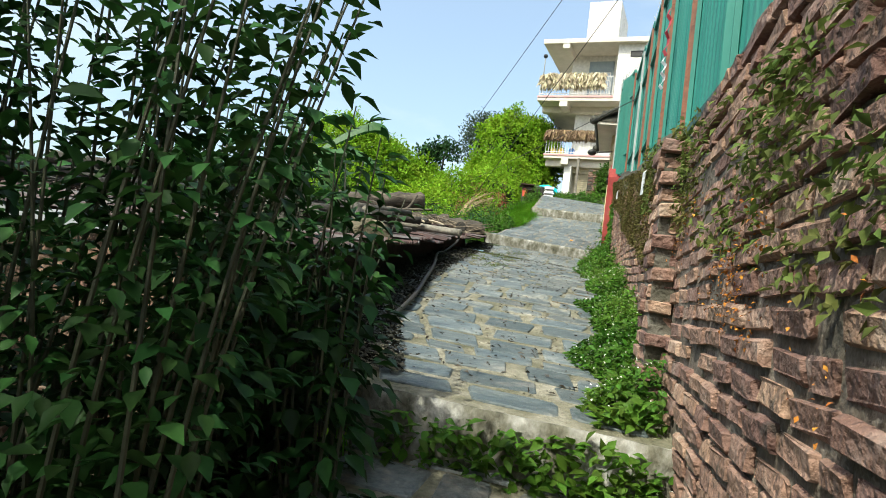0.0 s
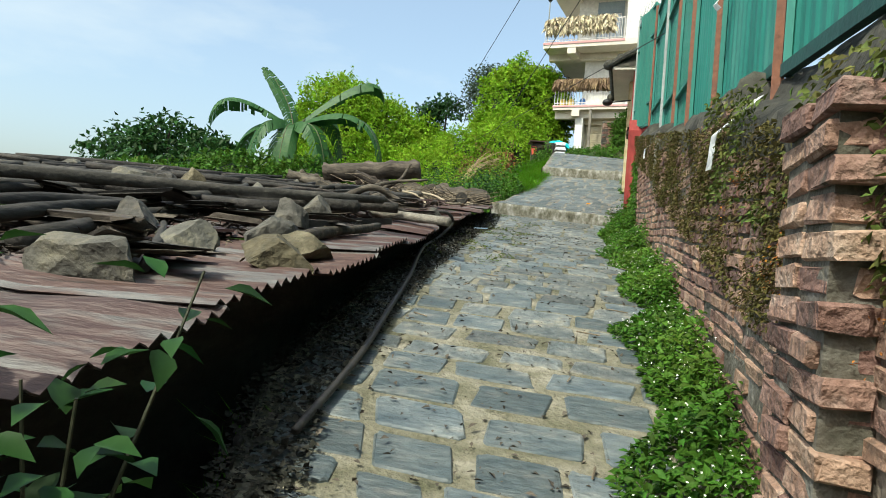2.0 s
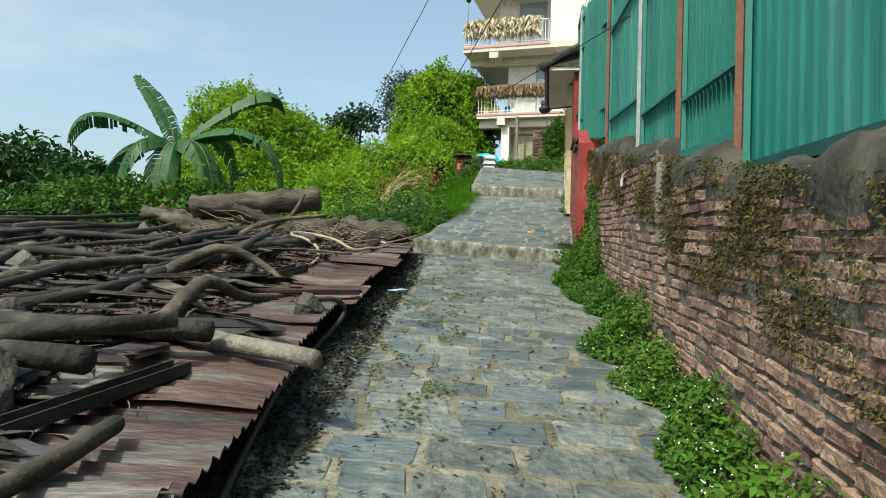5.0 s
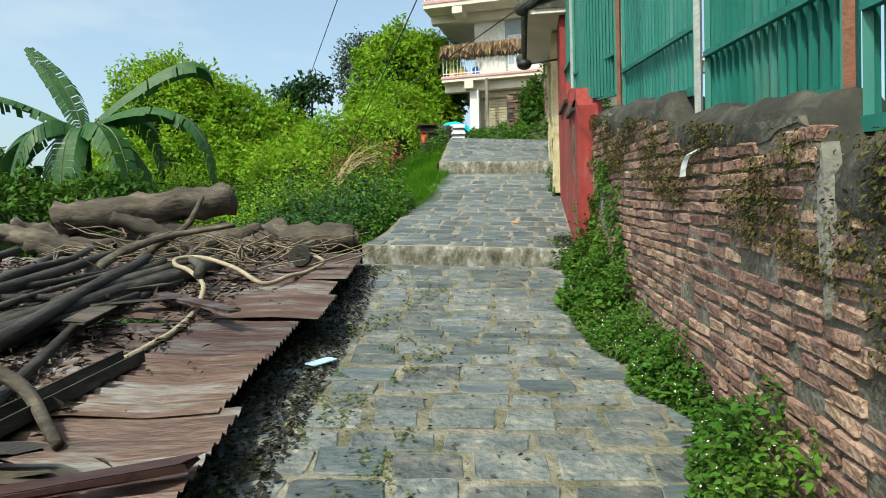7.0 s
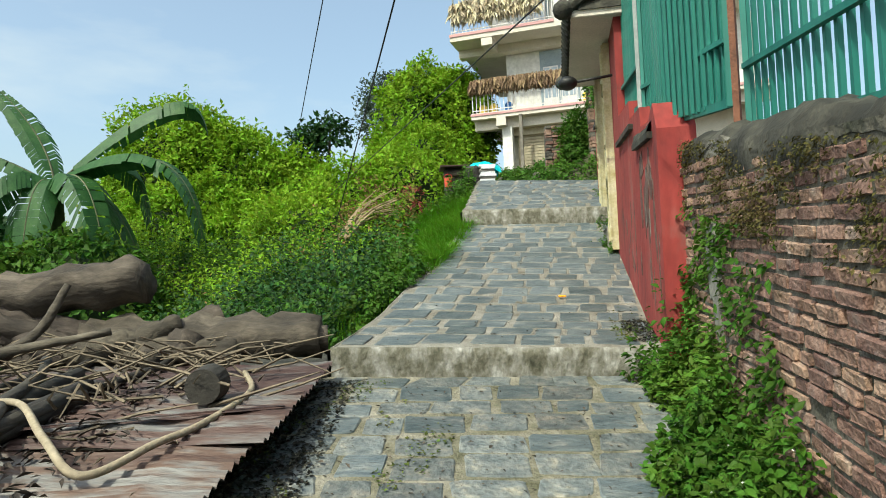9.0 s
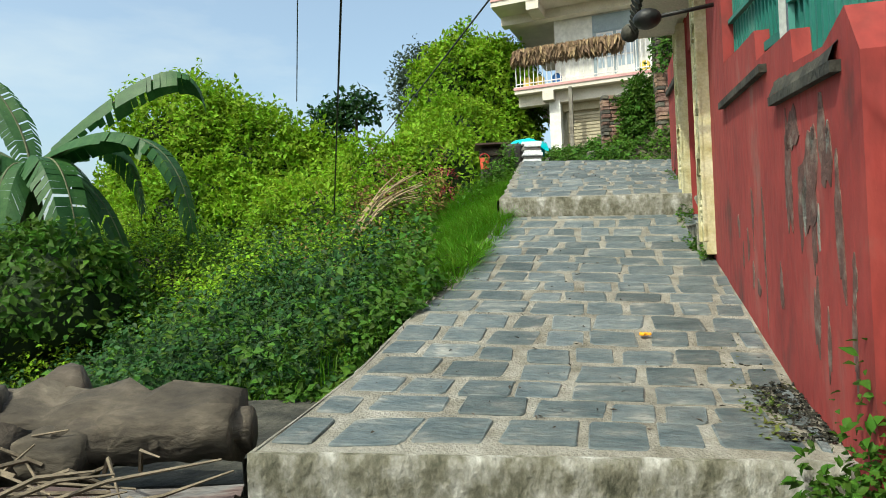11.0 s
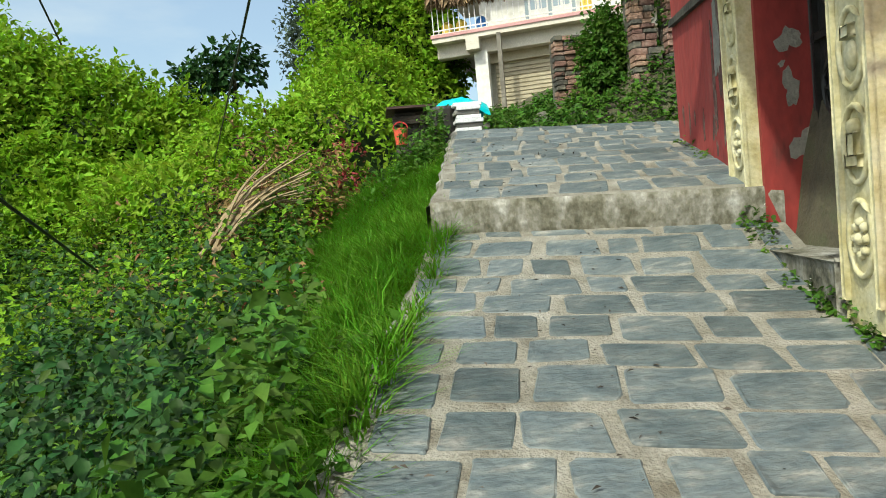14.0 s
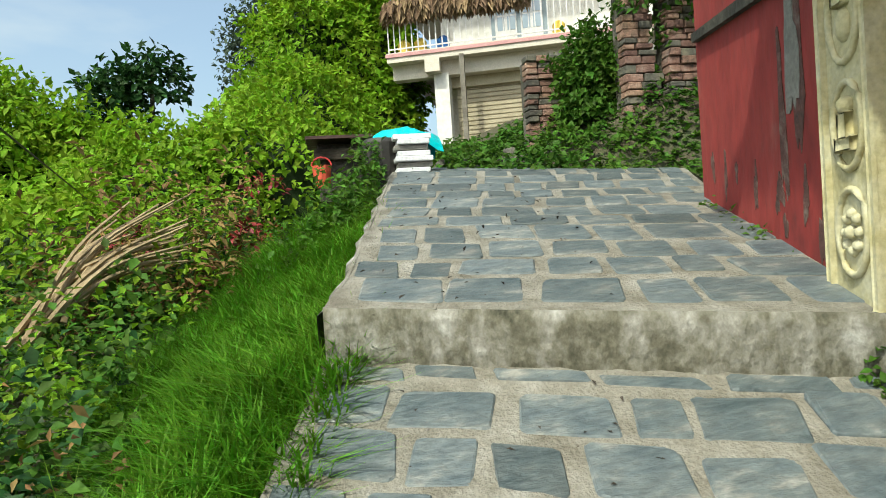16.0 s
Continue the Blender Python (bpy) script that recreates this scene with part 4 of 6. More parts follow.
hung("drying_millet", "brown dried stalks hanging over the lower balcony railing", 0.05, 3.35, 9.75, 10.05, 0.0, 2600, M_MILLET, 0.35, 1)
hung("drying_corn", "pale dried corn cobs hanging on the upper balcony railing", -0.5, 2.6, 12.3, 12.95, -0.1, 1500, M_CORN, 0.5, 2)
for x, mm, lab in ((0.35, M_YELLOW, "yellow plastic can standing on the balcony"), (0.75, M_YELLOW, "yellow plastic can standing on the balcony"), (1.3, M_BLUE, "blue plastic drum standing on the balcony"), (4.0, M_YELLOW, "yellow plastic can standing on the balcony")):
    bm = bmesh.new()
    tube(bm, [HM @ Vector((x, 0.4, 8.83)), HM @ Vector((x, 0.4, 9.12)), HM @ Vector((x, 0.4, 9.2))], [0.15, 0.15, 0.07], 12)
    o = part("plastic_can", bm, mm, None, smooth=False)
    tagged(o, lab, "can")


# ---- shed roof beside the path ----
SHED = thing("shed_roof", "rusty corrugated tin roof of a low shed beside the path", "roof", kind="structure")


def roof_pt(y, v, up=0.0):
    return Vector((eave_x(y) - v, y, eave_z(y) + 0.03 * v + up))


rs = random.Random(11)
y = 3.25
row = 0
while y < 14.42:
    w = min(rs.uniform(0.62, 0.86), 14.5 - y)
    v0 = rs.uniform(-0.06, 0.10)
    for j, (va, vb) in enumerate(((v0, v0 + 2.3), (2.1, 4.6), (4.4, 7.4))):
        bm = bmesh.new()
        n = max(8, int(w / 0.019))
        tilt = rs.uniform(-0.012, 0.012)
        cols = []
        for i in range(n + 1):
            yy = y - 0.03 + (w + 0.05) * i / n
            wave = 0.013 * math.sin(2 * math.pi * i / 4)
            cols.append([bm.verts.new(roof_pt(yy, va + (vb - va) * q / 8 + rs.uniform(-0.003, 0.003), 0.018 * (row % 2) - 0.02 * j + wave + tilt * (i / n) + 0.012 * math.sin(q * 2.2 + row) + rs.uniform(-0.002, 0.002))) for q in range(9)])
        for a, b in zip(cols, cols[1:]):
            for q in range(8):
                bm.faces.new((a[q], a[q + 1], b[q + 1], b[q]))
        o = part("tin_sheet", bm, M_TIN, SHED, "rusty corrugated tin sheet")
        o.modifiers.new("thick", "SOLIDIFY").thickness = 0.004
    y += w
    row += 1
bm = bmesh.new()
prev = None
for i in range(41):
    y = 3.4 + 11.0 * i / 40
    cur = [bm.verts.new((eave_x(y) - 0.55, y, eave_z(y) - 0.06)), bm.verts.new((eave_x(y) - 0.55, y, float(height(y)) - 2.2))]
    if prev:
        bm.faces.new((prev[0], cur[0], cur[1], prev[1]))
    prev = cur
o = part("wall_shed", bm, M_WOOD, None)
o.modifiers.new("thick", "SOLIDIFY").thickness = 0.12
tagged(o, "dark shed wall in the shade under the tin eave", "wall", kind="structure")
bm = B(-7.2, -0.58, 3.30, 3.42, -0.9, 1.38)
o = part("wall_shed_end", bm, M_BRICK_S, None)
tagged(o, "brick end wall of the low shed", "wall", kind="structure")


def on_roof(x, y):
    return eave_z(y) + 0.03 * (eave_x(y) - x) + 0.01


def pole(x, y, ln, ang, r, up, mm=M_WOOD, name="pole", label="dark weathered pole lying on the tin roof", bend=0.03):
    a = radians(ang)
    pts = []
    n = 6
    for i in range(n + 1):
        t = i / n - 0.5
        px, py = x + ln * t * math.sin(a), y + ln * t * math.cos(a)
        pts.append((px + bend * math.sin(i * 1.7 + x), py, eave_z(py) + 0.03 * (eave_x(py) - px) + 0.03 + r + up + bend * 0.4 * math.sin(i + y)))
    o = part(name, tube(bmesh.new(), pts, [r * rs.uniform(0.82, 1.1) * (1.1 - 0.035 * k) for k, _ in enumerate(pts)], 9, 0.09), mm, None, smooth=True)
    return tagged(o, label, "pole" if name == "pole" else "log", group="poles on the shed roof")


for i in range(105):
    x, y = rs.uniform(-6.5, -0.55), rs.uniform(5.2, 13.6)
    if x > -1.1:
        x -= 0.7
    pole(x + 0.105 * (y - 4), y, rs.uniform(1.6, 4.2), rs.gauss(4, 10), rs.uniform(0.018, 0.046), rs.choice((0, 0, 0.05, 0.10)), bend=rs.uniform(0.01, 0.07))
for i in range(14):
    pole(rs.uniform(-5.5, -1.0), rs.uniform(6, 13), rs.uniform(1.5, 3.5), rs.uniform(50, 110), rs.uniform(0.03, 0.055), rs.uniform(0.06, 0.16))
for k in range(5):
    pole(-0.62 + k * 0.10 - 0.02 * k * k, 12.3 - 0.12 * k, 3.4, 8 + k, 0.05, 0.0 if k % 2 else 0.03)
pole(0.16, 7.67, 0.98, 119, 0.042, 0.03, M_LOG, "log", "pale grey round log lying over the tin eave", 0.006)
pole(-0.05, 6.1, 1.4, 12, 0.034, 0.0, M_BARK, "log", "grey round pole lying on the tin roof", 0.01)


def steel_channel(a, b, w, label):
    a, b = Vector(a), Vector(b)
    d = (b - a).normalized()
    s = d.cross(Vector((0, 0, 1))).normalized()
    u = s.cross(d)
    bm = bmesh.new()
    prof = [(-w, 0), (w, 0), (w, w), (w - 0.008, w), (w - 0.008, 0.008), (-w + 0.008, 0.008), (-w + 0.008, w), (-w, w)]
    r = [[bm.verts.new(p + s * q[0] + u * q[1]) for q in prof] for p in (a, b)]
    for i in range(8):
        bm.faces.new((r[0][i], r[0][(i + 1) % 8], r[1][(i + 1) % 8], r[1][i]))
    bm.faces.new(r[0]), bm.faces.new(r[1][::-1])
    o = part("steel_channel", bm, M_WOOD, None)
    tagged(o, label, "beam")


for i in range(34):
    x, y = rs.uniform(-5.0, -0.5), rs.uniform(5.5, 13.6)
    x += 0.1 * (y - 5)
    ln, w = rs.uniform(0.4, 1.4), rs.uniform(0.05, 0.14)
    bm = B(-w / 2, w / 2, -ln / 2, ln / 2, 0, rs.uniform(0.012, 0.03), bevel=0.004)
    for v in bm.verts:
        v.co += Vector((rs.uniform(-0.01, 0.01), rs.uniform(-0.04, 0.04), 0.02 * math.sin(v.co.y * 3)))
    o = part("plank", bm, rs.choice((M_WOOD, M_LOG, M_BARK, M_TIN)), None)
    o.matrix_basis = pose(x, y, on_roof(x, y) + rs.uniform(0.02, 0.12), rs.uniform(-4, 4), rs.uniform(-8, 8), rs.gauss(0, 45))
    tagged(o, "weathered broken board lying on the tin roof", "board", group="boards on the shed roof")
for i in range(95):
    y = rs.uniform(4.4, 9.5)
    x = eave_x(y) - rs.uniform(0.5, 3.0)
    ln, w = rs.uniform(0.3, 1.3), rs.uniform(0.04, 0.20)
    bm = B(-w / 2, w / 2, -ln / 2, ln / 2, 0, rs.uniform(0.01, 0.035), bevel=0.004)
    for v in bm.verts:
        v.co += Vector((rs.uniform(-0.02, 0.02), rs.uniform(-0.08, 0.08), 0.03 * math.sin(v.co.y * 4 + i)))
    o = part("plank", bm, rs.choice((M_WOOD, M_WOOD, M_BARK, M_TIN)), None)
    o.matrix_basis = pose(x, y, on_roof(x, y) + rs.uniform(0.02, 0.10), rs.uniform(-5, 5), rs.uniform(-10, 10), rs.gauss(60, 45))
    tagged(o, "dark broken board lying on the tin roof", "board", group="boards on the shed roof")
steel_channel((-0.48, 6.0, on_roof(-0.48, 6.0) + 0.03), (0.07, 7.4, on_roof(0.07, 7.4) + 0.03), 0.045, "dark rusted steel channel lying on the tin roof")
steel_channel(roof_pt(9.2, 0.9, 0.04), roof_pt(10.6, 0.7, 0.04), 0.06, "dark rusted steel channel lying on the tin roof")


def rock(x, y, z, sx, sy, sz, seed, label, mm=M_ROCK, rz=0, name="stone"):
    """An angular split stone that rests at z."""
    rr = random.Random(seed)
    bm = bmesh.new()
    bmesh.ops.create_icosphere(bm, subdivisions=3, radius=1)
    cuts = [(Vector((rr.uniform(-1, 1), rr.uniform(-1, 1), rr.uniform(-0.7, 1))).normalized(), rr.uniform(0.36, 0.7)) for _ in range(11)] + [(Vector((0, 0, -1)), 0.45)]
    for v in bm.verts:
        for d, h in cuts:
            e = v.co.dot(d) - h
            if e > 0:
                v.co -= d * e
        v.co *= 1 + 0.10 * noise.noise(v.co * 2.2 + Vector((seed, 0, 0))) + 0.05 * noise.noise(v.co * 6 + Vector((0, seed, 0)))
        v.co = Vector((v.co.x * sx, v.co.y * sy, (v.co.z + 0.45) * sz))
    o = part(name, bm, mm, None)
    o.matrix_basis = pose(x, y, z, rr.uniform(-6, 6), rr.uniform(-6, 6), rz)
    tagged(o, label, "stone", group="stones on the shed roof")
    return o


M_STONE_Y = mat("yellow_stone", [(0.035, 0.030, 0.018), (0.085, 0.070, 0.038), (0.17, 0.145, 0.09)], 7, 0.85, 1.0, fine=24)
for i, (x, y, sx, sy, sz, mm) in enumerate(((-0.06, 4.80, 0.28, 0.17, 0.13, M_STONE_Y), (-0.45, 4.21, 0.24, 0.17, 0.13, M_ROCK), (0.0, 5.18, 0.22, 0.15, 0.10, M_STONE_Y), (-0.20, 5.42, 0.22, 0.15, 0.15, M_ROCK), (-0.60, 4.66, 0.12, 0.10, 0.10, M_STONE_Y), (-0.52, 4.98, 0.22, 0.16, 0.12, M_ROCK), (-0.9, 5.3, 0.26, 0.2, 0.16, M_ROCK), (-0.38, 6.9, 0.17, 0.14, 0.22, M_ROCK), (-0.62, 6.45, 0.30, 0.12, 0.13, M_ROCK), (-1.7, 7.6, 0.26, 0.2, 0.26, M_STONE_Y), (-2.3, 7.9, 0.3, 0.2, 0.25, M_ROCK), (-0.3, 6.0, 0.15, 0.13, 0.22, M_ROCK), (0.36, 8.75, 0.14, 0.12, 0.12, M_ROCK))):
    rock(x, y, on_roof(x, y), sx, sy, sz, i + 1, "large split stone weighing down the tin roof", mm, 20 * i)
for i in range(26):
    x, y = rs.uniform(-5.5, -0.9), rs.uniform(6, 13.6)
    s = rs.uniform(0.09, 0.19)
    rock(x, y, on_roof(x, y), s * 1.3, s, s, 30 + i, "dark stone weighing down the tin roof", M_ROCK, rs.uniform(0, 180))


def litter(name, label, n, xs, ys, zf, size, mm, seed, width=0.3):
    q = np.random.default_rng(seed)
    x, y = q.uniform(*xs, n), q.uniform(*ys, n)
    x = x + 0.105 * (y - 8)
    p = np.stack([x, y, zf(x, y) + q.uniform(0.015, 0.05, n)], 1)
    a = np.stack([q.normal(0, 1, n), q.normal(0, 1, n), q.normal(0, 0.25, n)], 1)
    o = obj(name, leaf_mesh(name, p, a, np.array([[0, 0, 1.0]]) + q.normal(0, 0.3, (n, 3)), q.uniform(size * 0.5, size * 1.4, n), width), mm)
    tagged(o, label, "litter", kind="stuff")


litter("roof_litter", "dry leaves and wood chips scattered on the tin roof", 16000, (-6, -0.2), (4.2, 14), on_roof, 0.07, M_BARK, 31)
litter("straw_litter", "pale straw and dry leaves scattered on the tin roof", 1300, (-5, 0.2), (4.2, 14), on_roof, 0.06, M_TWIG, 32, 0.15)

# rope that winds over the roof
ROPE = [(-0.1, 10.3, 2.20), (0.03, 10.98, 2.27), (0.06, 11.24, 2.30), (0.05, 11.71, 2.36), (-0.04, 12.28, 2.48), (-0.22, 12.57, 2.58), (-0.39, 12.80, 2.62), (-0.44, 13.05, 2.66), (-0.25, 13.12, 2.66), (0.12, 12.67, 2.58), (0.37, 12.49, 2.46), (0.53, 12.84, 2.49), (0.64, 13.17, 2.50), (0.75, 13.7, 2.56), (0.62, 14.1, 2.62)]
o = part("rope", tube(bmesh.new(), curve_pts(ROPE, 10), 0.019, 7), M_ROPE, None, smooth=True)
tagged(o, "thick pale rope winding over the tin roof", "rope")
HOSE = [(0.25, 4.2, 1.10), (0.33, 4.9, 1.24), (0.36, 5.6, 1.38), (0.38, 6.4, 1.52), (0.36, 7.2, 1.64), (0.35, 8.0, 1.73), (0.42, 8.7, 1.82), (0.56, 9.0, 2.0), (0.50, 8.85, 2.10), (0.3, 8.7, 2.08)]
o = part("hose", tube(bmesh.new(), curve_pts(HOSE, 8), 0.016, 7), M_HOSE, None, smooth=True)
tagged(o, "dark flexible pipe hanging from the eave onto the path", "pipe")

# wood pile at the far end of the roof
def big_log(a, b, r, seed, label, seg=14):
    rr = random.Random(seed)
    a, b = Vector(a), Vector(b)
    bm = bmesh.new()
    pts = [a.lerp(b, i / 17) + Vector((0, rr.uniform(-0.02, 0.02), rr.uniform(-0.02, 0.02))) for i in range(18)]
    d = (b - a).normalized()
    s = d.cross(Vector((0, 0, 1))).normalized()
    u = s.cross(d)
    ph = [rr.uniform(0.75, 1.15) for _ in range(seg)]
    rings = []
    for i, p in enumerate(pts):
        rings.append([bm.verts.new(p + (s * math.cos(2 * math.pi * k / seg) + u * math.sin(2 * math.pi * k / seg)) * r * (ph[k] * rr.uniform(0.9, 1.1) + 0.28 * noise.noise(Vector((i * 0.55, k * 1.3, seed))))) for k in range(seg)])
    for x, y in zip(rings, rings[1:]):
        for k in range(seg):
            bm.faces.new((x[k], x[(k + 1) % seg], y[(k + 1) % seg], y[k]))
    bm.faces.new(rings[0][::-1]), bm.faces.new(rings[-1])
    o = part("firewood_log", bm, M_BARK, None, smooth=True)
    tagged(o, label, "log", group="firewood pile")


big_log((-0.75, 14.85, 2.80), (1.02, 14.82, 2.78), 0.16, 1, "thick split log lying on the firewood pile")
big_log((-2.3, 15.0, 3.08), (-0.35, 14.95, 3.27), 0.17, 2, "thick split log lying on the firewood pile")
for i in range(16):
    x = rs.uniform(-2.6, 0.7)
    big_log((x - rs.uniform(0.3, 0.7), 14.7 + rs.uniform(-0.2, 0.5), rs.uniform(2.62, 2.95) + (0.15 if x < -0.5 else -0.05)), (x + rs.uniform(0.2, 0.6), 14.7 + rs.uniform(-0.2, 0.5), rs.uniform(2.6, 2.95)), rs.uniform(0.06, 0.12), 10 + i, "gnarled firewood log in the pile", 9)
bm = bmesh.new()
for i in range(150):
    x, y = rs.uniform(-1.6, 0.75), rs.uniform(13.2, 14.6)
    z = on_roof(x, y) + abs(rs.gauss(0.05, 0.08))
    a = rs.uniform(0, 6.28)
    ln = rs.uniform(0.25, 0.8)
    tube(bm, [(x, y, z), (x + ln * 0.5 * math.cos(a) + rs.uniform(-0.05, 0.05), y + ln * 0.5 * math.sin(a), z + rs.uniform(0, 0.12)), (x + ln * math.cos(a), y + ln * math.sin(a) * 0.8, z + rs.uniform(-0.03, 0.2))], [0.010, 0.008, 0.004], 4)
o = part("twig_heap", bm, M_TWIG, None)
tagged(o, "tangled heap of dry twigs on the tin roof", "twigs", kind="stuff")
for i, c in enumerate((((-1.0, 13.5, 2.55), (-0.85, 13.7, 2.75), (-0.6, 13.9, 2.95), (-0.45, 14.0, 3.25)), ((-1.2, 12.9, 2.5), (-1.0, 13.3, 2.72), (-0.7, 13.6, 2.85), (-0.1, 13.8, 2.95)), ((-1.6, 8.6, 2.1), (-1.3, 9.2, 2.25), (-1.0, 9.9, 2.3), (-0.7, 10.6, 2.25)), ((-0.3, 8.2, 2.0), (-0.2, 8.6, 2.2), (-0.05, 8.9, 2.1), (0.2, 9.4, 2.08)), ((-0.9, 9.6, 2.15), (-0.5, 9.9, 2.4), (-0.2, 10.0, 2.3), (0.1, 9.7, 2.12)))):
    pts = curve_pts(c, 6)
    o = part("dead_branch", tube(bmesh.new(), pts, [0.05 - 0.03 * k / len(pts) for k in range(len(pts))], 8, 0.12), M_BARK, None, smooth=True)
    tagged(o, "gnarled dead branch lying on the roof", "branch", group="dead branches")
bm = bmesh.new()
tube(bm, [(0.55, 13.45, 2.64), (0.55, 13.62, 2.64)], [0.10, 0.11], 18)
o = part("log_round", bm, M_WOOD, None)
tagged(o, "dark cut log round standing on its edge", "log")
bm = bmesh.new()
bmesh.ops.create_icosphere(bm, subdivisions=3, radius=0.12)
for v in bm.verts:
    v.co = Vector((v.co.x * 1.6, v.co.y, max(v.co.z, -0.03) * 0.45)) * (1 + 0.35 * noise.noise(v.co * 14))
o = part("plastic_bag", bm, M_PLASTICW, None)
o.location = (-0.80, 6.9, on_roof(-0.80, 6.9) + 0.06)
tagged(o, "crumpled white plastic bag on the tin roof", "plastic bag")


# ---- things past the crest ----
for i in range(9):
    z = 5.0 + i * 0.052
    o = part("stone_slab", B(3.30 + 0.02 * math.sin(i * 3), 3.62 + 0.02 * math.sin(i * 5), 23.15 + 0.02 * math.cos(i * 4), 23.5, z, z + 0.046, bevel=0.006), M_PLASTICW if i % 3 else M_BARE, None)
    tagged(o, "pale flat stone slab in a stack", "slab", group="stack of slabs")
bm = bmesh.new()
tube(bm, [(3.18, 23.45, 4.95), (3.18, 23.45, 5.42), (3.18, 23.45, 5.46)], [0.15, 0.17, 0.155], 14)
o = part("dark_bin", bm, M_HOSE, None)
tagged(o, "dark plastic bin standing beside the slabs", "bin")
bm = bmesh.new()
bmesh.ops.create_grid(bm, x_segments=12, y_segments=10, size=0.5)
for v in bm.verts:
    x, y = v.co.x, v.co.y
    v.co = Vector((3.42 + x * 0.75, 23.75 + y * 0.6, 5.62 - 0.5 * x * x - 0.7 * y * y + 0.03 * noise.noise(Vector((x * 6, y * 6, 0)))))
o = part("tarpaulin", bm, M_TARP, None)
o.modifiers.new("thick", "SOLIDIFY").thickness = 0.006
tagged(o, "turquoise tarpaulin draped over stacked goods", "tarpaulin")
o = part("crate_stack", B(3.22, 3.66, 23.56, 23.95, 4.9, 5.50, bevel=0.02), M_WOOD, None)
tagged(o, "dark stacked goods under the tarpaulin", "crate")
HUT = thing("hen_hut", "small dark wooden hut with a tin lid in the bushes", "hut")
part("wall", B(2.58, 3.02, 23.7, 24.1, 4.9, 5.48, bevel=0.01), M_WOOD, HUT)
part("roof", B(2.48, 3.12, 23.5, 24.2, 5.50, 5.53, pose(0, 0, 0, 0, 0, 0)), M_TIN, HUT)
part("board", B(2.55, 3.05, 23.64, 23.69, 5.32, 5.42), M_BARK, HUT)
bm = bmesh.new()
tube(bm, [(2.62, 23.3, 5.02), (2.62, 23.3, 5.22)], [0.07, 0.09], 14)
tube(bm, [(2.62 + 0.09 * math.cos(t * math.pi / 8), 23.3, 5.22 + 0.08 * math.sin(t * math.pi / 8)) for t in range(9)], 0.008, 5)
o = part("red_bucket", bm, M_REDLEAF, None)
tagged(o, "red plastic bucket in the grass", "bucket")


def dry_pillar(x, y, z0, z1, w, seed, label):
    """A stack of loose bricks and stones."""
    rr = random.Random(seed)
    p = part("brick_pillar", B(x - w / 2 + 0.03, x + w / 2 - 0.03, y - 0.14, y + 0.14, z0, z1 - 0.03), M_WALLMORTAR, None)
    tagged(p, label, "pillar", kind="structure")
    z = z0
    while z < z1:
        h = rr.uniform(0.06, 0.10)
        u = -w / 2
        while u < w / 2 - 0.08:
            d = rr.uniform(0.13, 0.24)
            bm = B(-d / 2 + 0.006, d / 2 - 0.006, -0.09, 0.09, -h / 2 + 0.005, h / 2 - 0.005, bevel=0.008)
            o = part("brick", bm, M_BRICK if rr.random() < 0.55 else M_ROCK, p)
            o.matrix_basis = pose(x + u + d / 2, y - 0.10 + rr.uniform(-0.02, 0.02), z + h / 2, rr.uniform(-3, 3), 0, rr.uniform(-5, 5))
            u += d
        z += h


dry_pillar(6.05, 24.0, 5.3, 7.6, 0.30, 1, "leaning pillar of loose bricks overgrown with vines")
dry_pillar(6.55, 23.9, 5.3, 8.2, 0.40, 2, "pillar of loose stones overgrown with vines")
dry_pillar(5.45, 25.0, 5.5, 6.6, 0.7, 3, "broken stub of a brick wall among vines")
for i in range(14):
    x, y = 3.75 + rs.uniform(0, 1.5), 24.2 + rs.uniform(-0.1, 1.0)
    s = rs.uniform(0.08, 0.2)
    o = rock(x, y, float(land(x, y)) - 0.03, s * 1.3, s, s, 90 + i, "grey rubble stone on the bank", M_ROCK, rs.uniform(0, 180), "rubble_stone")
    o["group"] = "rubble on the bank"
    
# cables
for i, (a, b, c) in enumerate((((4.76, 2.0, 9.6), (2.7, 10.0, 7.85), (-0.05, 20.6, 5.7)), ((4.24, 2.0, 8.2), (2.58, 10.0, 6.15), (0.72, 18.9, 4.0)), ((5.0, 6.5, 5.6), (4.0, 10.0, 5.25), (-0.3, 26.0, 5.2)))):
    o = part("cable", tube(bmesh.new(), curve_pts((a, b, c), 10), 0.007, 5), M_BLACK, None)
    tagged(o, "thin black overhead cable running up the slope", "cable", group="overhead cables")


# ---- plants ----
def plant(name, label, category, group="", kind=""):
    return thing(name, label, category, group=group, kind=kind)


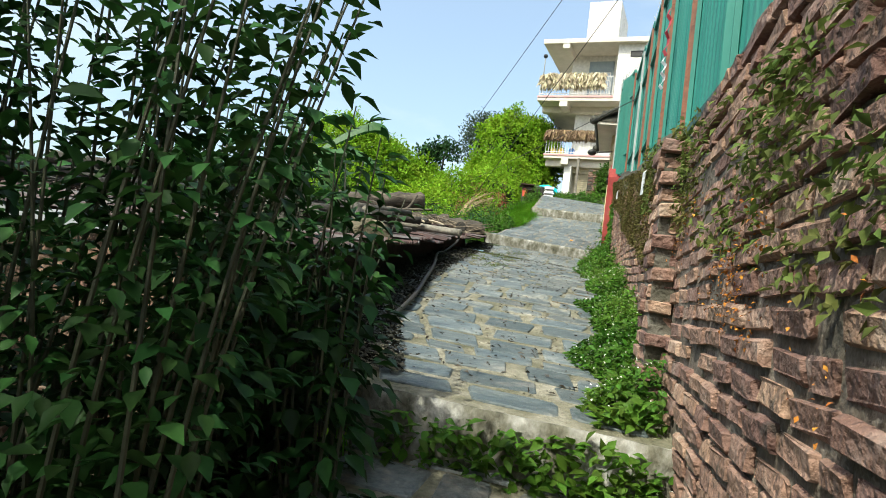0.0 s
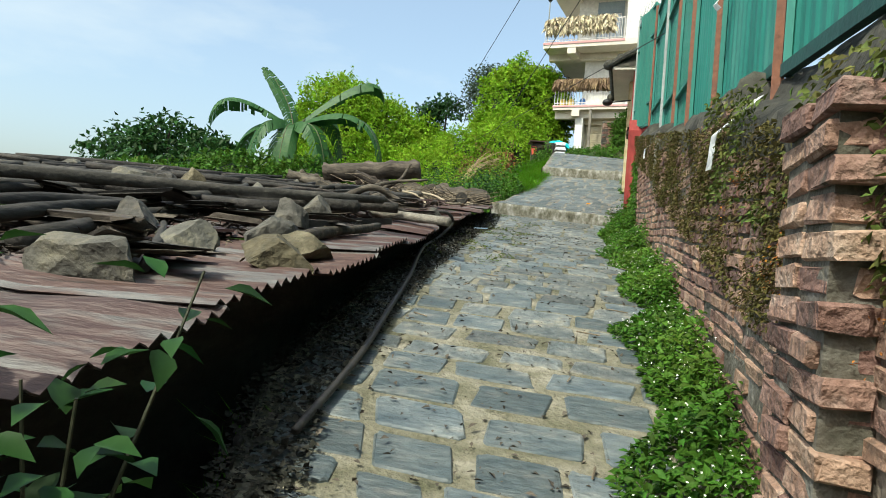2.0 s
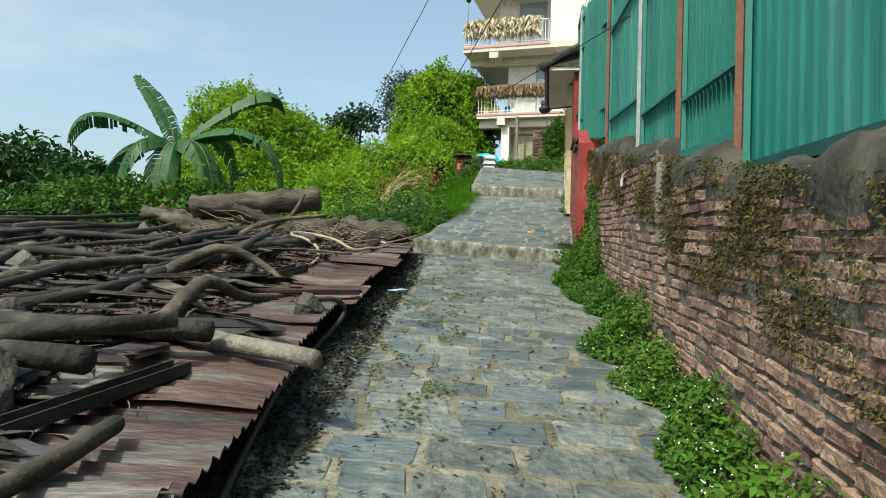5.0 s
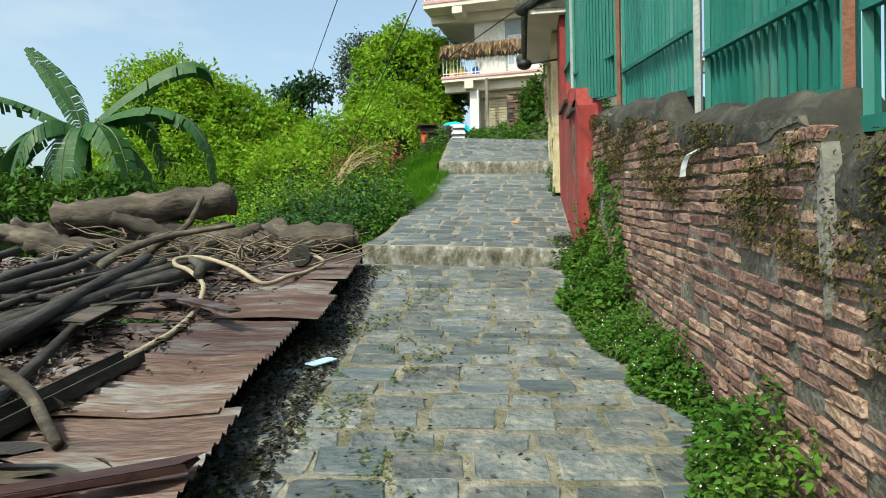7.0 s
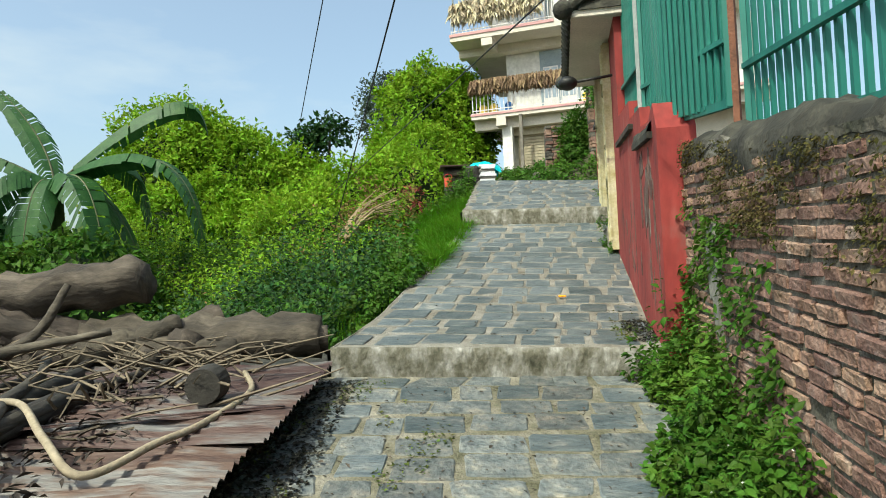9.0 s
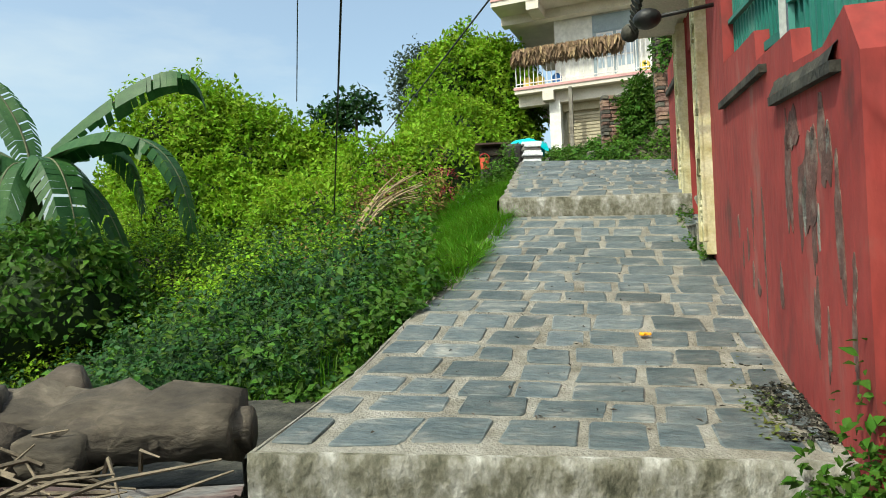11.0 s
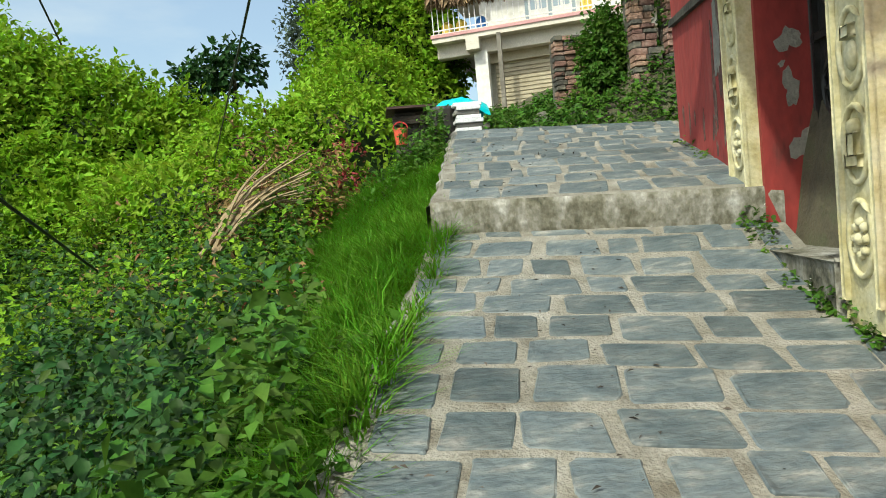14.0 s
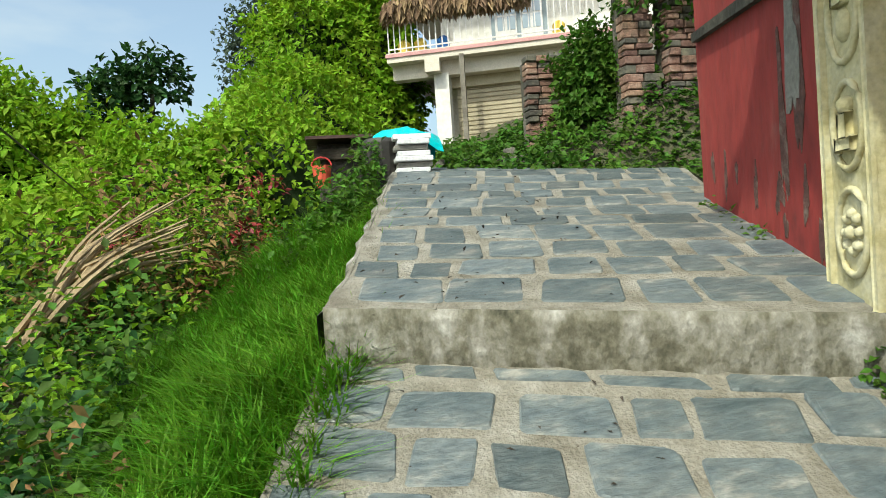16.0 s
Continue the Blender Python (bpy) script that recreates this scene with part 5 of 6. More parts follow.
def cover(name, label, n, xr, yr, size, mm, tall, keep=None, seed=1, width=0.6, category="plants", bumps=0.45, fine=False, hullz=0.0):
    """Leaves spread over the ground, up to tall above it, in clumps."""
    q = np.random.default_rng(seed)
    x, y = q.uniform(*xr, n), q.uniform(*yr, n)
    if keep is not None:
        k = keep(x, y)
        x, y = x[k], y[k]
    n = len(x)
    top = tall * np.clip(0.60 + 0.65 * rough(x, y, 1.6, seed) + bumps * 1.25 * rough(x, y, 5.0, seed + 2), 0.06, 1.6)
    z = land(x, y) + hullz + top * q.uniform(0.25, 1.0, n) ** 0.6
    a = np.stack([q.normal(0.25, 0.8, n), q.normal(-0.45, 0.8, n), q.normal(-0.1, 0.45, n)], 1)
    u = np.stack([q.normal(-0.2, 0.4, n), q.normal(-0.35, 0.4, n), np.ones(n)], 1)
    o = obj(name, leaf_mesh(name, np.stack([x, y, z], 1), a, u, q.uniform(size * 0.55, size * 1.35, n), width, fine), mm)
    return tagged(o, label, category, kind="stuff")


def crown(name, parent, c, r, n, size, mm, seed, lump=0.22, inner=0.75, width=0.55, droop=0.2):
    """Leaves on an uneven rounded crown."""
    q = np.random.default_rng(seed)
    d = norm(q.normal(0, 1, (n, 3)))
    d[:, 2] = np.where(d[:, 2] < -0.35, -d[:, 2], d[:, 2])
    s = 1 + lump * rough(d[:, 0] * 3 + d[:, 2] * 2, d[:, 1] * 3 + d[:, 2], 1.1, seed) + lump * 0.45 * rough(d[:, 0] * 9, d[:, 1] * 9 + d[:, 2] * 8, 1.0, seed + 4)
    s = s * (inner + (1 - inner) * q.uniform(0, 1, n) ** 0.4) + 0.03 * q.normal(0, 1, n)
    p = np.array(c) + d * np.array(r) * s[:, None]
    a = norm(d * 0.5 + q.normal(0, 0.6, (n, 3)) + np.array([[0, 0, -droop]]))
    u = d + q.normal(0, 0.45, (n, 3)) + np.array([[0, 0, 0.5]])
    return obj(name, leaf_mesh(name, p, a, u, q.uniform(size * 0.55, size * 1.4, n), width), mm, parent)


# Added dark core: closes a crown to view and paints its inner shade.
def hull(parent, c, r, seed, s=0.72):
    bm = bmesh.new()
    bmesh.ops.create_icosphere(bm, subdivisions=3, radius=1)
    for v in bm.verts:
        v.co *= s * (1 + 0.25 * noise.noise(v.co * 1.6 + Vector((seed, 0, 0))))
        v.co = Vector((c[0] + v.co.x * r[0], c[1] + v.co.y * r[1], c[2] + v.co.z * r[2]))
    part("inner_shade", bm, M_HULL, parent, "solid dark core painted as the shade inside the leaves", smooth=True)


def tree(name, label, base, crowns, mm, size, n, seed, trunk=0.12, solid=True, lump=0.22):
    t = plant(name, label, "tree" if "tree" in name else "bush")
    bm = bmesh.new()
    b = Vector(base)
    for i, (c, r) in enumerate(crowns):
        e = Vector(c)
        mid = b.lerp(e, 0.5) + Vector((0.1 * math.sin(i * 3 + seed), 0.1, 0.1))
        tube(bm, curve_pts([b, mid, e, e + Vector((0.05, 0.05, r[2] * 0.6))], 4), [trunk * (1 - 0.055 * k) for k in range(13)], 7)
    part("trunk", bm, M_BARK, t)
    tot = sum(r[0] * r[2] for _, r in crowns)
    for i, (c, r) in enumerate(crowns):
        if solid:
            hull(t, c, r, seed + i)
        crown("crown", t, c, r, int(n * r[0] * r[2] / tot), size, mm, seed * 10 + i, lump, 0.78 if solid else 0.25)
    return t


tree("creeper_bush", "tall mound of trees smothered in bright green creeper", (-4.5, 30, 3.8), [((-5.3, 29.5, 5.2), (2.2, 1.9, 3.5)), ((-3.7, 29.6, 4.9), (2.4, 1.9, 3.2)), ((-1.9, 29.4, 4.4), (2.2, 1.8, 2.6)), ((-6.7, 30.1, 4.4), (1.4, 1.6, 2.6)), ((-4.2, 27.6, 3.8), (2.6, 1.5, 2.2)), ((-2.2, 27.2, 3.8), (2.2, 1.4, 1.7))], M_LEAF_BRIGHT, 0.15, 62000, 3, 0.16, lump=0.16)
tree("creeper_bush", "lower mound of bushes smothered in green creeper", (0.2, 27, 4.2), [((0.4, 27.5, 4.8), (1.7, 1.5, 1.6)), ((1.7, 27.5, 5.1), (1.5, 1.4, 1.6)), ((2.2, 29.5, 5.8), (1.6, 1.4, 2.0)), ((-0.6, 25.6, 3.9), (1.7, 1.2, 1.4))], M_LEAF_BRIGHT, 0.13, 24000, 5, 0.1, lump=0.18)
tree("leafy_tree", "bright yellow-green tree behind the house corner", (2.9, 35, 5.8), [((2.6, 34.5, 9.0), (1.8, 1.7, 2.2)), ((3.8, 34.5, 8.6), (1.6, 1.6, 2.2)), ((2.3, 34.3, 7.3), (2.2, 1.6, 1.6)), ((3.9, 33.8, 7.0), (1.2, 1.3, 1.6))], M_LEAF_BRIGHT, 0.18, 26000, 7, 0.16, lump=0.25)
tree("grey_tree", "thin grey-green tree behind the bright tree", (0.9, 36.5, 5.8), [((0.9, 36.5, 9.4), (1.2, 1.0, 2.3)), ((2.2, 36.8, 10.4), (1.6, 1.0, 1.5)), ((4.2, 36.8, 10.6), (1.4, 1.0, 1.2))], M_LEAF_GREY, 0.15, 8500, 9, 0.1, False)
tree("small_tree", "small dark tree with an open crown", (-1.15, 31.0, 5.0), [((-1.5, 31, 7.3), (0.7, 0.7, 1.0)), ((-0.75, 31, 7.8), (0.75, 0.7, 0.8)), ((-1.9, 31.2, 6.7), (0.9, 0.7, 0.7))], M_LEAF_DARK, 0.17, 2600, 11, 0.07, False)
for i, (x, y, z, r) in enumerate(((-11.5, 27, 5.6, 1.4), (-9.3, 26, 5.0, 1.2), (-14.5, 30, 5.6, 1.6), (-8.4, 24.5, 4.4, 1.0))):
    tree("far_tree", "distant dark green tree beyond the roof", (x, y, z - 5), [((x, y, z - 0.5), (r, r, r * 0.8)), ((x + r * 0.9, y, z - 0.9), (r * 0.8, r * 0.8, r * 0.7)), ((x - r * 0.8, y, z - 1.1), (r * 0.9, r * 0.8, r * 0.7))], M_LEAF_DARK, 0.26, 1500, 20 + i, 0.1, False)
tree("low_bush", "green bush below the roof edge", (-6.5, 21, 1.5), [((-6.5, 21, 2.9), (1.8, 1.2, 1.2)), ((-4.6, 22, 3.0), (1.6, 1.2, 1.2)), ((-8.5, 20, 2.6), (1.6, 1.2, 1.0))], M_LEAF_MID, 0.15, 9000, 31, 0.06)


def hill(x, y):
    return (left_x(y) - x > 0.05) & (y > 15.0)


cover("hillside_weeds", "dense green weeds and creepers on the hillside", 100000, (-8.5, 3.3), (15.2, 28.0), 0.085, M_LEAF_MID, 0.75, lambda x, y: hill(x, y) & (left_x(y) - x > 0.33 * np.clip(y - 17.2, 0, 4.6)) & ((y > 16.9) | (x < -1.0)), 3)
cover("hillside_creeper", "yellow-green creeper over the hillside plants", 36000, (-7.5, 2.2), (20.3, 26.5), 0.075, M_LEAF_BRIGHT, 1.2, lambda x, y: hill(x, y) & (left_x(y) - x > 1.5) & (rough(x, y, 0.8, 2.0) > -0.1), 4)
cover("dark_weeds", "dark broad-leaved plants in hollows of the hillside", 22000, (-8.5, 2.8), (15.2, 27.5), 0.10, M_LEAF_DARK, 0.7, lambda x, y: hill(x, y) & (left_x(y) - x > 0.36 * np.clip(y - 17.2, 0, 4.6)) & ((y > 16.9) | (x < -1.0)) & (rough(x, y, 1.2, 8.0) > 0.05), 8, 0.7)
cover("hollow_weeds", "dark broad-leaved weeds in the hollow beside the ramp", 52000, (-6.5, 1.4), (15.3, 20.8), 0.072, M_LEAF_DARK, 0.85, lambda x, y: hill(x, y) & ((y > 16.9) | (x < -1.0)) & (left_x(y) - x > 0.5), 12, 0.7, fine=True)
cover("crest_weeds", "weeds in front of the small hut", 2600, (2.1, 3.15), (22.3, 23.5), 0.07, M_LEAF_MID, 0.55, hill, 9)
cover("dry_weeds", "dry brown weeds among the hillside plants", 2400, (-1.5, 2.2), (19.5, 23.5), 0.075, M_LEAF_DRY, 1.0, lambda x, y: hill(x, y) & (left_x(y) - x > 0.9) & (rough(x, y, 1.1, 5.0) > 0.25), 5, 0.4)
cover("edge_weeds", "broad-leaved weeds hanging over the path edge", 11000, (0.1, 2.4), (16.7, 18.9), 0.07, M_LEAF_MID, 0.38, lambda x, y: (left_x(y) - x > 0.02) & (left_x(y) - x < 1.2), 6, 0.75, fine=True)
cover("bank_vines", "green vines and weeds covering the bank", 17000, (3.8, 7.6), (23.0, 27.0), 0.075, M_LEAF_MID, 0.30, lambda x, y: y - 23.35 + (x - 3.5) * 0.42 > 0, 7, 0.75)
for i, (c, r) in enumerate((((6.35, 23.9, 7.2), (0.5, 0.40, 1.3)), ((6.95, 23.7, 7.0), (0.6, 0.45, 1.7)), ((5.85, 24.4, 6.0), (0.5, 0.35, 0.8)), ((7.4, 25.2, 8.2), (0.9, 0.6, 1.6)))):
    t = plant("vine", "green vine climbing the loose brick pillars", "vine", group="vines on the pillars")
    crown("leaves", t, c, r, 4600, 0.085, M_LEAF_MID, 60 + i, 0.35, 0.45)


def blades(name, label, n, xr, yr, keep, ln, mm, seed, lean=0.35, w=0.007):
    """Grass blades, bent, each of two pieces."""
    q = np.random.default_rng(seed)
    x, y = q.uniform(*xr, n), q.uniform(*yr, n)
    k = keep(x, y)
    x, y = x[k], y[k]
    n = len(x)
    p = np.stack([x, y, land(x, y) - 0.02], 1)
    L = q.uniform(0.6, 1.25, n) * ln * (0.8 + 0.3 * rough(x, y, 2.0, seed))
    d = np.stack([q.normal(0.1, 1, n), q.normal(-0.2, 1, n), np.zeros(n)], 1)
    d = norm(d)
    s = np.stack([-d[:, 1], d[:, 0], np.zeros(n)], 1) * w
    b = q.uniform(0.15, 1.0, n)[:, None] * lean
    up = np.array([[0, 0, 1.0]])
    m1 = p + L[:, None] * (0.55 * up + d * b * 0.35)
    tip = p + L[:, None] * (0.92 * up - 0.25 * b * up + d * b * 1.5)
    v = np.stack([p - s, p + s, m1 + s * 0.8, m1 - s * 0.8, tip], 1)
    f = (np.arange(n) * 5)[:, None, None] + np.array([(0, 1, 2), (0, 2, 3), (3, 2, 4)])[None]
    o = obj(name, raw_mesh(name, v.reshape(-1, 3), f.reshape(-1, 3)), mm)
    tagged(o, label, "grass", kind="stuff")


blades("tall_grass", "long bright green grass leaning along the path edge", 95000, (0.3, 3.5), (17.0, 23.7), lambda x, y: (left_x(y) - x > -0.03) & (left_x(y) - x < 0.25 + 0.36 * np.clip(y - 17.2, 0, 4.5)), 0.42, M_GRASS, 41, 0.75)
blades("slope_grass", "thin grass among the hillside weeds", 9000, (-5, 2.2), (15.1, 20.0), lambda x, y: hill(x, y) & ((y > 16.9) | (x < -1.0)), 0.55, M_GRASS, 42, 0.4, 0.005)
blades("shade_grass", "thin grass growing under the shed eave", 1500, (-0.3, 0.6), (2.6, 6.5), lambda x, y: (left_x(y) - x > -0.1), 0.35, M_GRASS, 43, 0.5, 0.005)


def weeds(name, label, y0, y1, n, xoff, tall, size, mm, seed, flowers=0):
    """Weeds along the foot of the right-hand wall."""
    q = np.random.default_rng(seed)
    y = q.uniform(y0, y1, n)
    spread = xoff * np.clip(0.75 + 0.5 * rough(y, y * 0, 1.4, seed), 0.25, 1.4)
    t = q.uniform(0, 1, n)
    x = right_x(y) - 0.02 - spread * t
    z = height(y) - 0.05 * (x - (left_x(y) + right_x(y)) / 2) + tall * (1.05 - 0.8 * t) * np.clip(0.7 + 0.5 * rough(y, y * 0.3, 2.3, seed), 0.2, 1.4) * q.uniform(0.05, 1, n)
    p = np.stack([x, y, z], 1)
    a = np.stack([q.normal(-0.6, 0.7, n), q.normal(-0.3, 0.8, n), q.normal(0.1, 0.5, n)], 1)
    u = np.stack([q.normal(-0.4, 0.4, n), q.normal(-0.2, 0.4, n), np.ones(n)], 1)
    o = obj(name, leaf_mesh(name, p, a, u, q.uniform(size * 0.5, size * 1.3, n), 0.6, True), mm)
    tagged(o, label, "weeds", kind="stuff")
    if flowers:
        k = q.choice(n, flowers)
        pf = p[k] + np.array([[-0.01, -0.01, 0.03]])
        o = obj(name + "_flowers", leaf_mesh("flowers", np.repeat(pf, 2, 0), q.normal(0, 1, (2 * flowers, 3)), np.array([[0, 0, 1.0]]) + q.normal(0, 0.3, (2 * flowers, 3)), 0.009, 1.0), M_FLOWER)
        tagged(o, "tiny white flowers on the weeds", "flowers", kind="stuff")


weeds("wall_foot_weeds", "green weeds growing along the foot of the wall", 3.2, 8.6, 15000, 0.42, 0.32, 0.040, M_LEAF_MID, 51, 700)
weeds("wall_foot_weeds", "green weeds growing along the foot of the wall", 8.6, 12.6, 9000, 0.42, 0.40, 0.044, M_LEAF_MID, 52, 500)
weeds("wall_foot_bush", "taller leafy weeds at the end of the brick wall", 12.2, 14.5, 6500, 0.5, 0.8, 0.06, M_LEAF_MID, 53, 60)
weeds("step_weeds", "leafy weeds at the foot of the old wall", 2.2, 3.2, 1500, 0.5, 0.25, 0.06, M_LEAF_MID, 54, 30)
weeds("gate_corner_weeds", "leafy weeds growing at the gate sill", 17.9, 19.5, 1300, 0.28, 0.34, 0.05, M_LEAF_MID, 57, 40)
weeds("gate_weeds", "small weeds at the foot of the red wall", 18.2, 21.3, 1500, 0.22, 0.16, 0.045, M_LEAF_MID, 55)


def step_tuft(y, x0, x1, n, seed):
    q = np.random.default_rng(seed)
    x = q.uniform(x0, x1, n)
    yy = y - 0.18 * (x - 0.9) - q.uniform(0.02, 0.16, n)
    p = np.stack([x, yy, 0.62 + q.uniform(0, 0.2, n)], 1)
    a = np.stack([q.normal(0, 0.8, n), q.normal(-0.6, 0.5, n), q.normal(0.1, 0.5, n)], 1)
    o = obj("step_plants", leaf_mesh("step_plants", p, a, np.array([[0, -0.3, 1.0]]) + q.normal(0, 0.3, (n, 3)), q.uniform(0.03, 0.08, n), 0.65, True), M_LEAF_MID)
    tagged(o, "small leafy plants growing on the step front", "weeds", kind="stuff")


step_tuft(3.05, 0.4, 1.35, 420, 56)


def wall_plants(name, label, n, y0, y1, d0, d1, size, mm, seed, thr):
    """Small plants and moss that grow on the wall's face."""
    q = np.random.default_rng(seed)
    y, d = q.uniform(y0, y1, n), q.uniform(d0, d1, n)
    k = rough(y, d * 2, 2.2, seed) + 0.35 * q.normal(0, 1, n) > thr
    y, d = y[k], d[k]
    n = len(y)
    p = np.stack([wall_x(y), y, wall_top(y) - d], 1) + np.array(WN) * q.uniform(-0.01, 0.05, n)[:, None]
    a = np.array(WN) * 0.6 + np.stack([q.normal(0, 0.5, n), q.normal(0, 0.6, n), q.normal(-0.5, 0.5, n)], 1)
    u = np.array(WN) * 0.7 + np.array([[0, 0, 0.8]]) + q.normal(0, 0.4, (n, 3))
    o = obj(name, leaf_mesh(name, p, a, u, q.uniform(size * 0.5, size * 1.4, n), 0.6), mm)
    tagged(o, label, "wall plants", kind="stuff")


wall_plants("wall_ferns", "small green plants rooted in the top of the wall", 8500, 0.6, 5.6, -0.12, 0.38, 0.026, M_LEAF_WALL, 61, 0.2)
wall_plants("wall_lichen", "orange lichen on the old bricks", 15000, 0.8, 5.0, 0.20, 0.55, 0.011, M_LICHEN, 66, 0.75)
wall_plants("wall_moss", "dry moss and tiny plants on the wall face", 34000, 3.6, 9.0, 0.03, 0.7, 0.019, M_LEAF_MOSS, 62, 0.05)
wall_plants("wall_moss", "dry moss and tiny plants on the wall face", 22000, 9.0, 14.3, 0.05, 0.55, 0.02, M_LEAF_MOSS, 63, 0.2)
wall_plants("wall_creeper", "green creeper climbing the end of the wall", 2600, 12.6, 14.35, 0.5, 1.6, 0.055, M_LEAF_MID, 64, 0.1)


# shrubs beside the start of the path
def shrub(stems, tall, lo, size, seed, label, gap=0.075, mm=None, tilt=0.0):
    t = plant("shrub", label, "shrub", group="shrubs beside the path")
    q = np.random.default_rng(seed)
    P, A, U, Z = [], [], [], []
    for x, y in stems:
        h = tall(x, y) * q.uniform(0.85, 1.08)
        z0 = float(land(x, y))
        lean = q.normal(0, 0.09, 2)
        lean[0] += tilt * max(0.0, x + 0.35)
        c = [(x, y, z0), (x + lean[0] * 0.5, y + lean[1] * 0.5, z0 + (h - z0) * 0.5), (x + lean[0] * 1.4, y + lean[1] * 1.4, h)]
        pts = curve_pts(c, 6)
        part("stem", tube(bmesh.new(), pts, [0.007 - 0.0004 * k for k in range(len(pts))], 5), M_STALK, t)
        z, k = z0 + lo * (h - z0), q.uniform(0, 6)
        while z < h:
            f = (z - z0) / (h - z0)
            b = pts[min(int(f * (len(pts) - 1)), len(pts) - 1)]
            for s in (0, math.pi, math.pi / 2 if f > 0.75 else 0.8):
                ang = k + s + q.normal(0, 0.3)
                e = q.uniform(0.02, 0.16) * (1.15 - 0.7 * f)
                P.append((b.x + math.cos(ang) * e, b.y + math.sin(ang) * e, z + q.normal(0, 0.02)))
                A.append((math.cos(ang), math.sin(ang), q.normal(-0.25 + 0.6 * (f > 0.9), 0.3)))
                U.append((q.normal(0, 0.25), q.normal(0, 0.25), 1))
                Z.append(size * q.uniform(0.6, 1.25) * (1.1 - 0.35 * f))
            k += 1.7
            z += gap * q.uniform(0.7, 1.3)
    o = obj("leaves", leaf_mesh("leaves", np.array(P), np.array(A), np.array(U), np.array(Z), 0.62, True), mm or M_LEAF_DARK, t)


q = np.random.default_rng(77)
shrub([(q.uniform(-1.9, -0.7), q.uniform(1.45, 2.1)) for _ in range(56)], lambda x, y: 2.45, 0.08, 0.068, 1, "tall dark green leafy shrub beside the path", 0.05)
shrub([(q.uniform(-0.7, 0.1), q.uniform(1.65, 2.1)) for _ in range(50)], lambda x, y: 2.3 - 0.55 * max(0.0, x + 0.35), 0.08, 0.068, 2, "tall dark green leafy shrub leaning over the path", 0.05, tilt=0.42)
shrub([(q.uniform(-0.45, 0.34), q.uniform(2.45, 3.0)) for _ in range(46)], lambda x, y: 1.78 - 0.25 * max(0, x), 0.08, 0.095, 3, "low broad-leaved shrub leaning over the path", 0.055)
shrub([(q.uniform(-1.9, -0.5), q.uniform(2.45, 3.0)) for _ in range(34)], lambda x, y: 1.5, 0.08, 0.095, 4, "dark broad-leaved shrub in front of the shed", 0.055)
shrub([(q.uniform(-3.6, -1.8), q.uniform(1.4, 2.6)) for _ in range(34)], lambda x, y: 2.4, 0.15, 0.12, 5, "tall dark green leafy shrub beside the path", 0.1)
shrub([(q.uniform(-0.9, 0.12), q.uniform(1.35, 2.2)) for _ in range(34)], lambda x, y: 0.85, 0.05, 0.07, 6, "low shaded shrub at the path side", 0.06)

shrub([(q.uniform(-1.9, -0.45), q.uniform(0.2, 1.5)) for _ in range(36)], lambda x, y: 2.6, 0.06, 0.088, 7, "tall leafy shrub with pale young leaves beside the path", 0.085)
# two shrubs out of view, added to keep sun off the near ones
shrub([(q.uniform(-3.0, -0.9), q.uniform(-1.5, 0.2)) for _ in range(60)], lambda x, y: 4.4, 0.12, 0.15, 8, "unseen tall shrub added to shade the start of the path", 0.075)
shrub([(q.uniform(-4.6, -2.0), q.uniform(-0.8, 1.3)) for _ in range(60)], lambda x, y: 4.2 - 0.9 * max(0, y), 0.1, 0.15, 9, "unseen tall shrub added to shade the start of the path", 0.075)


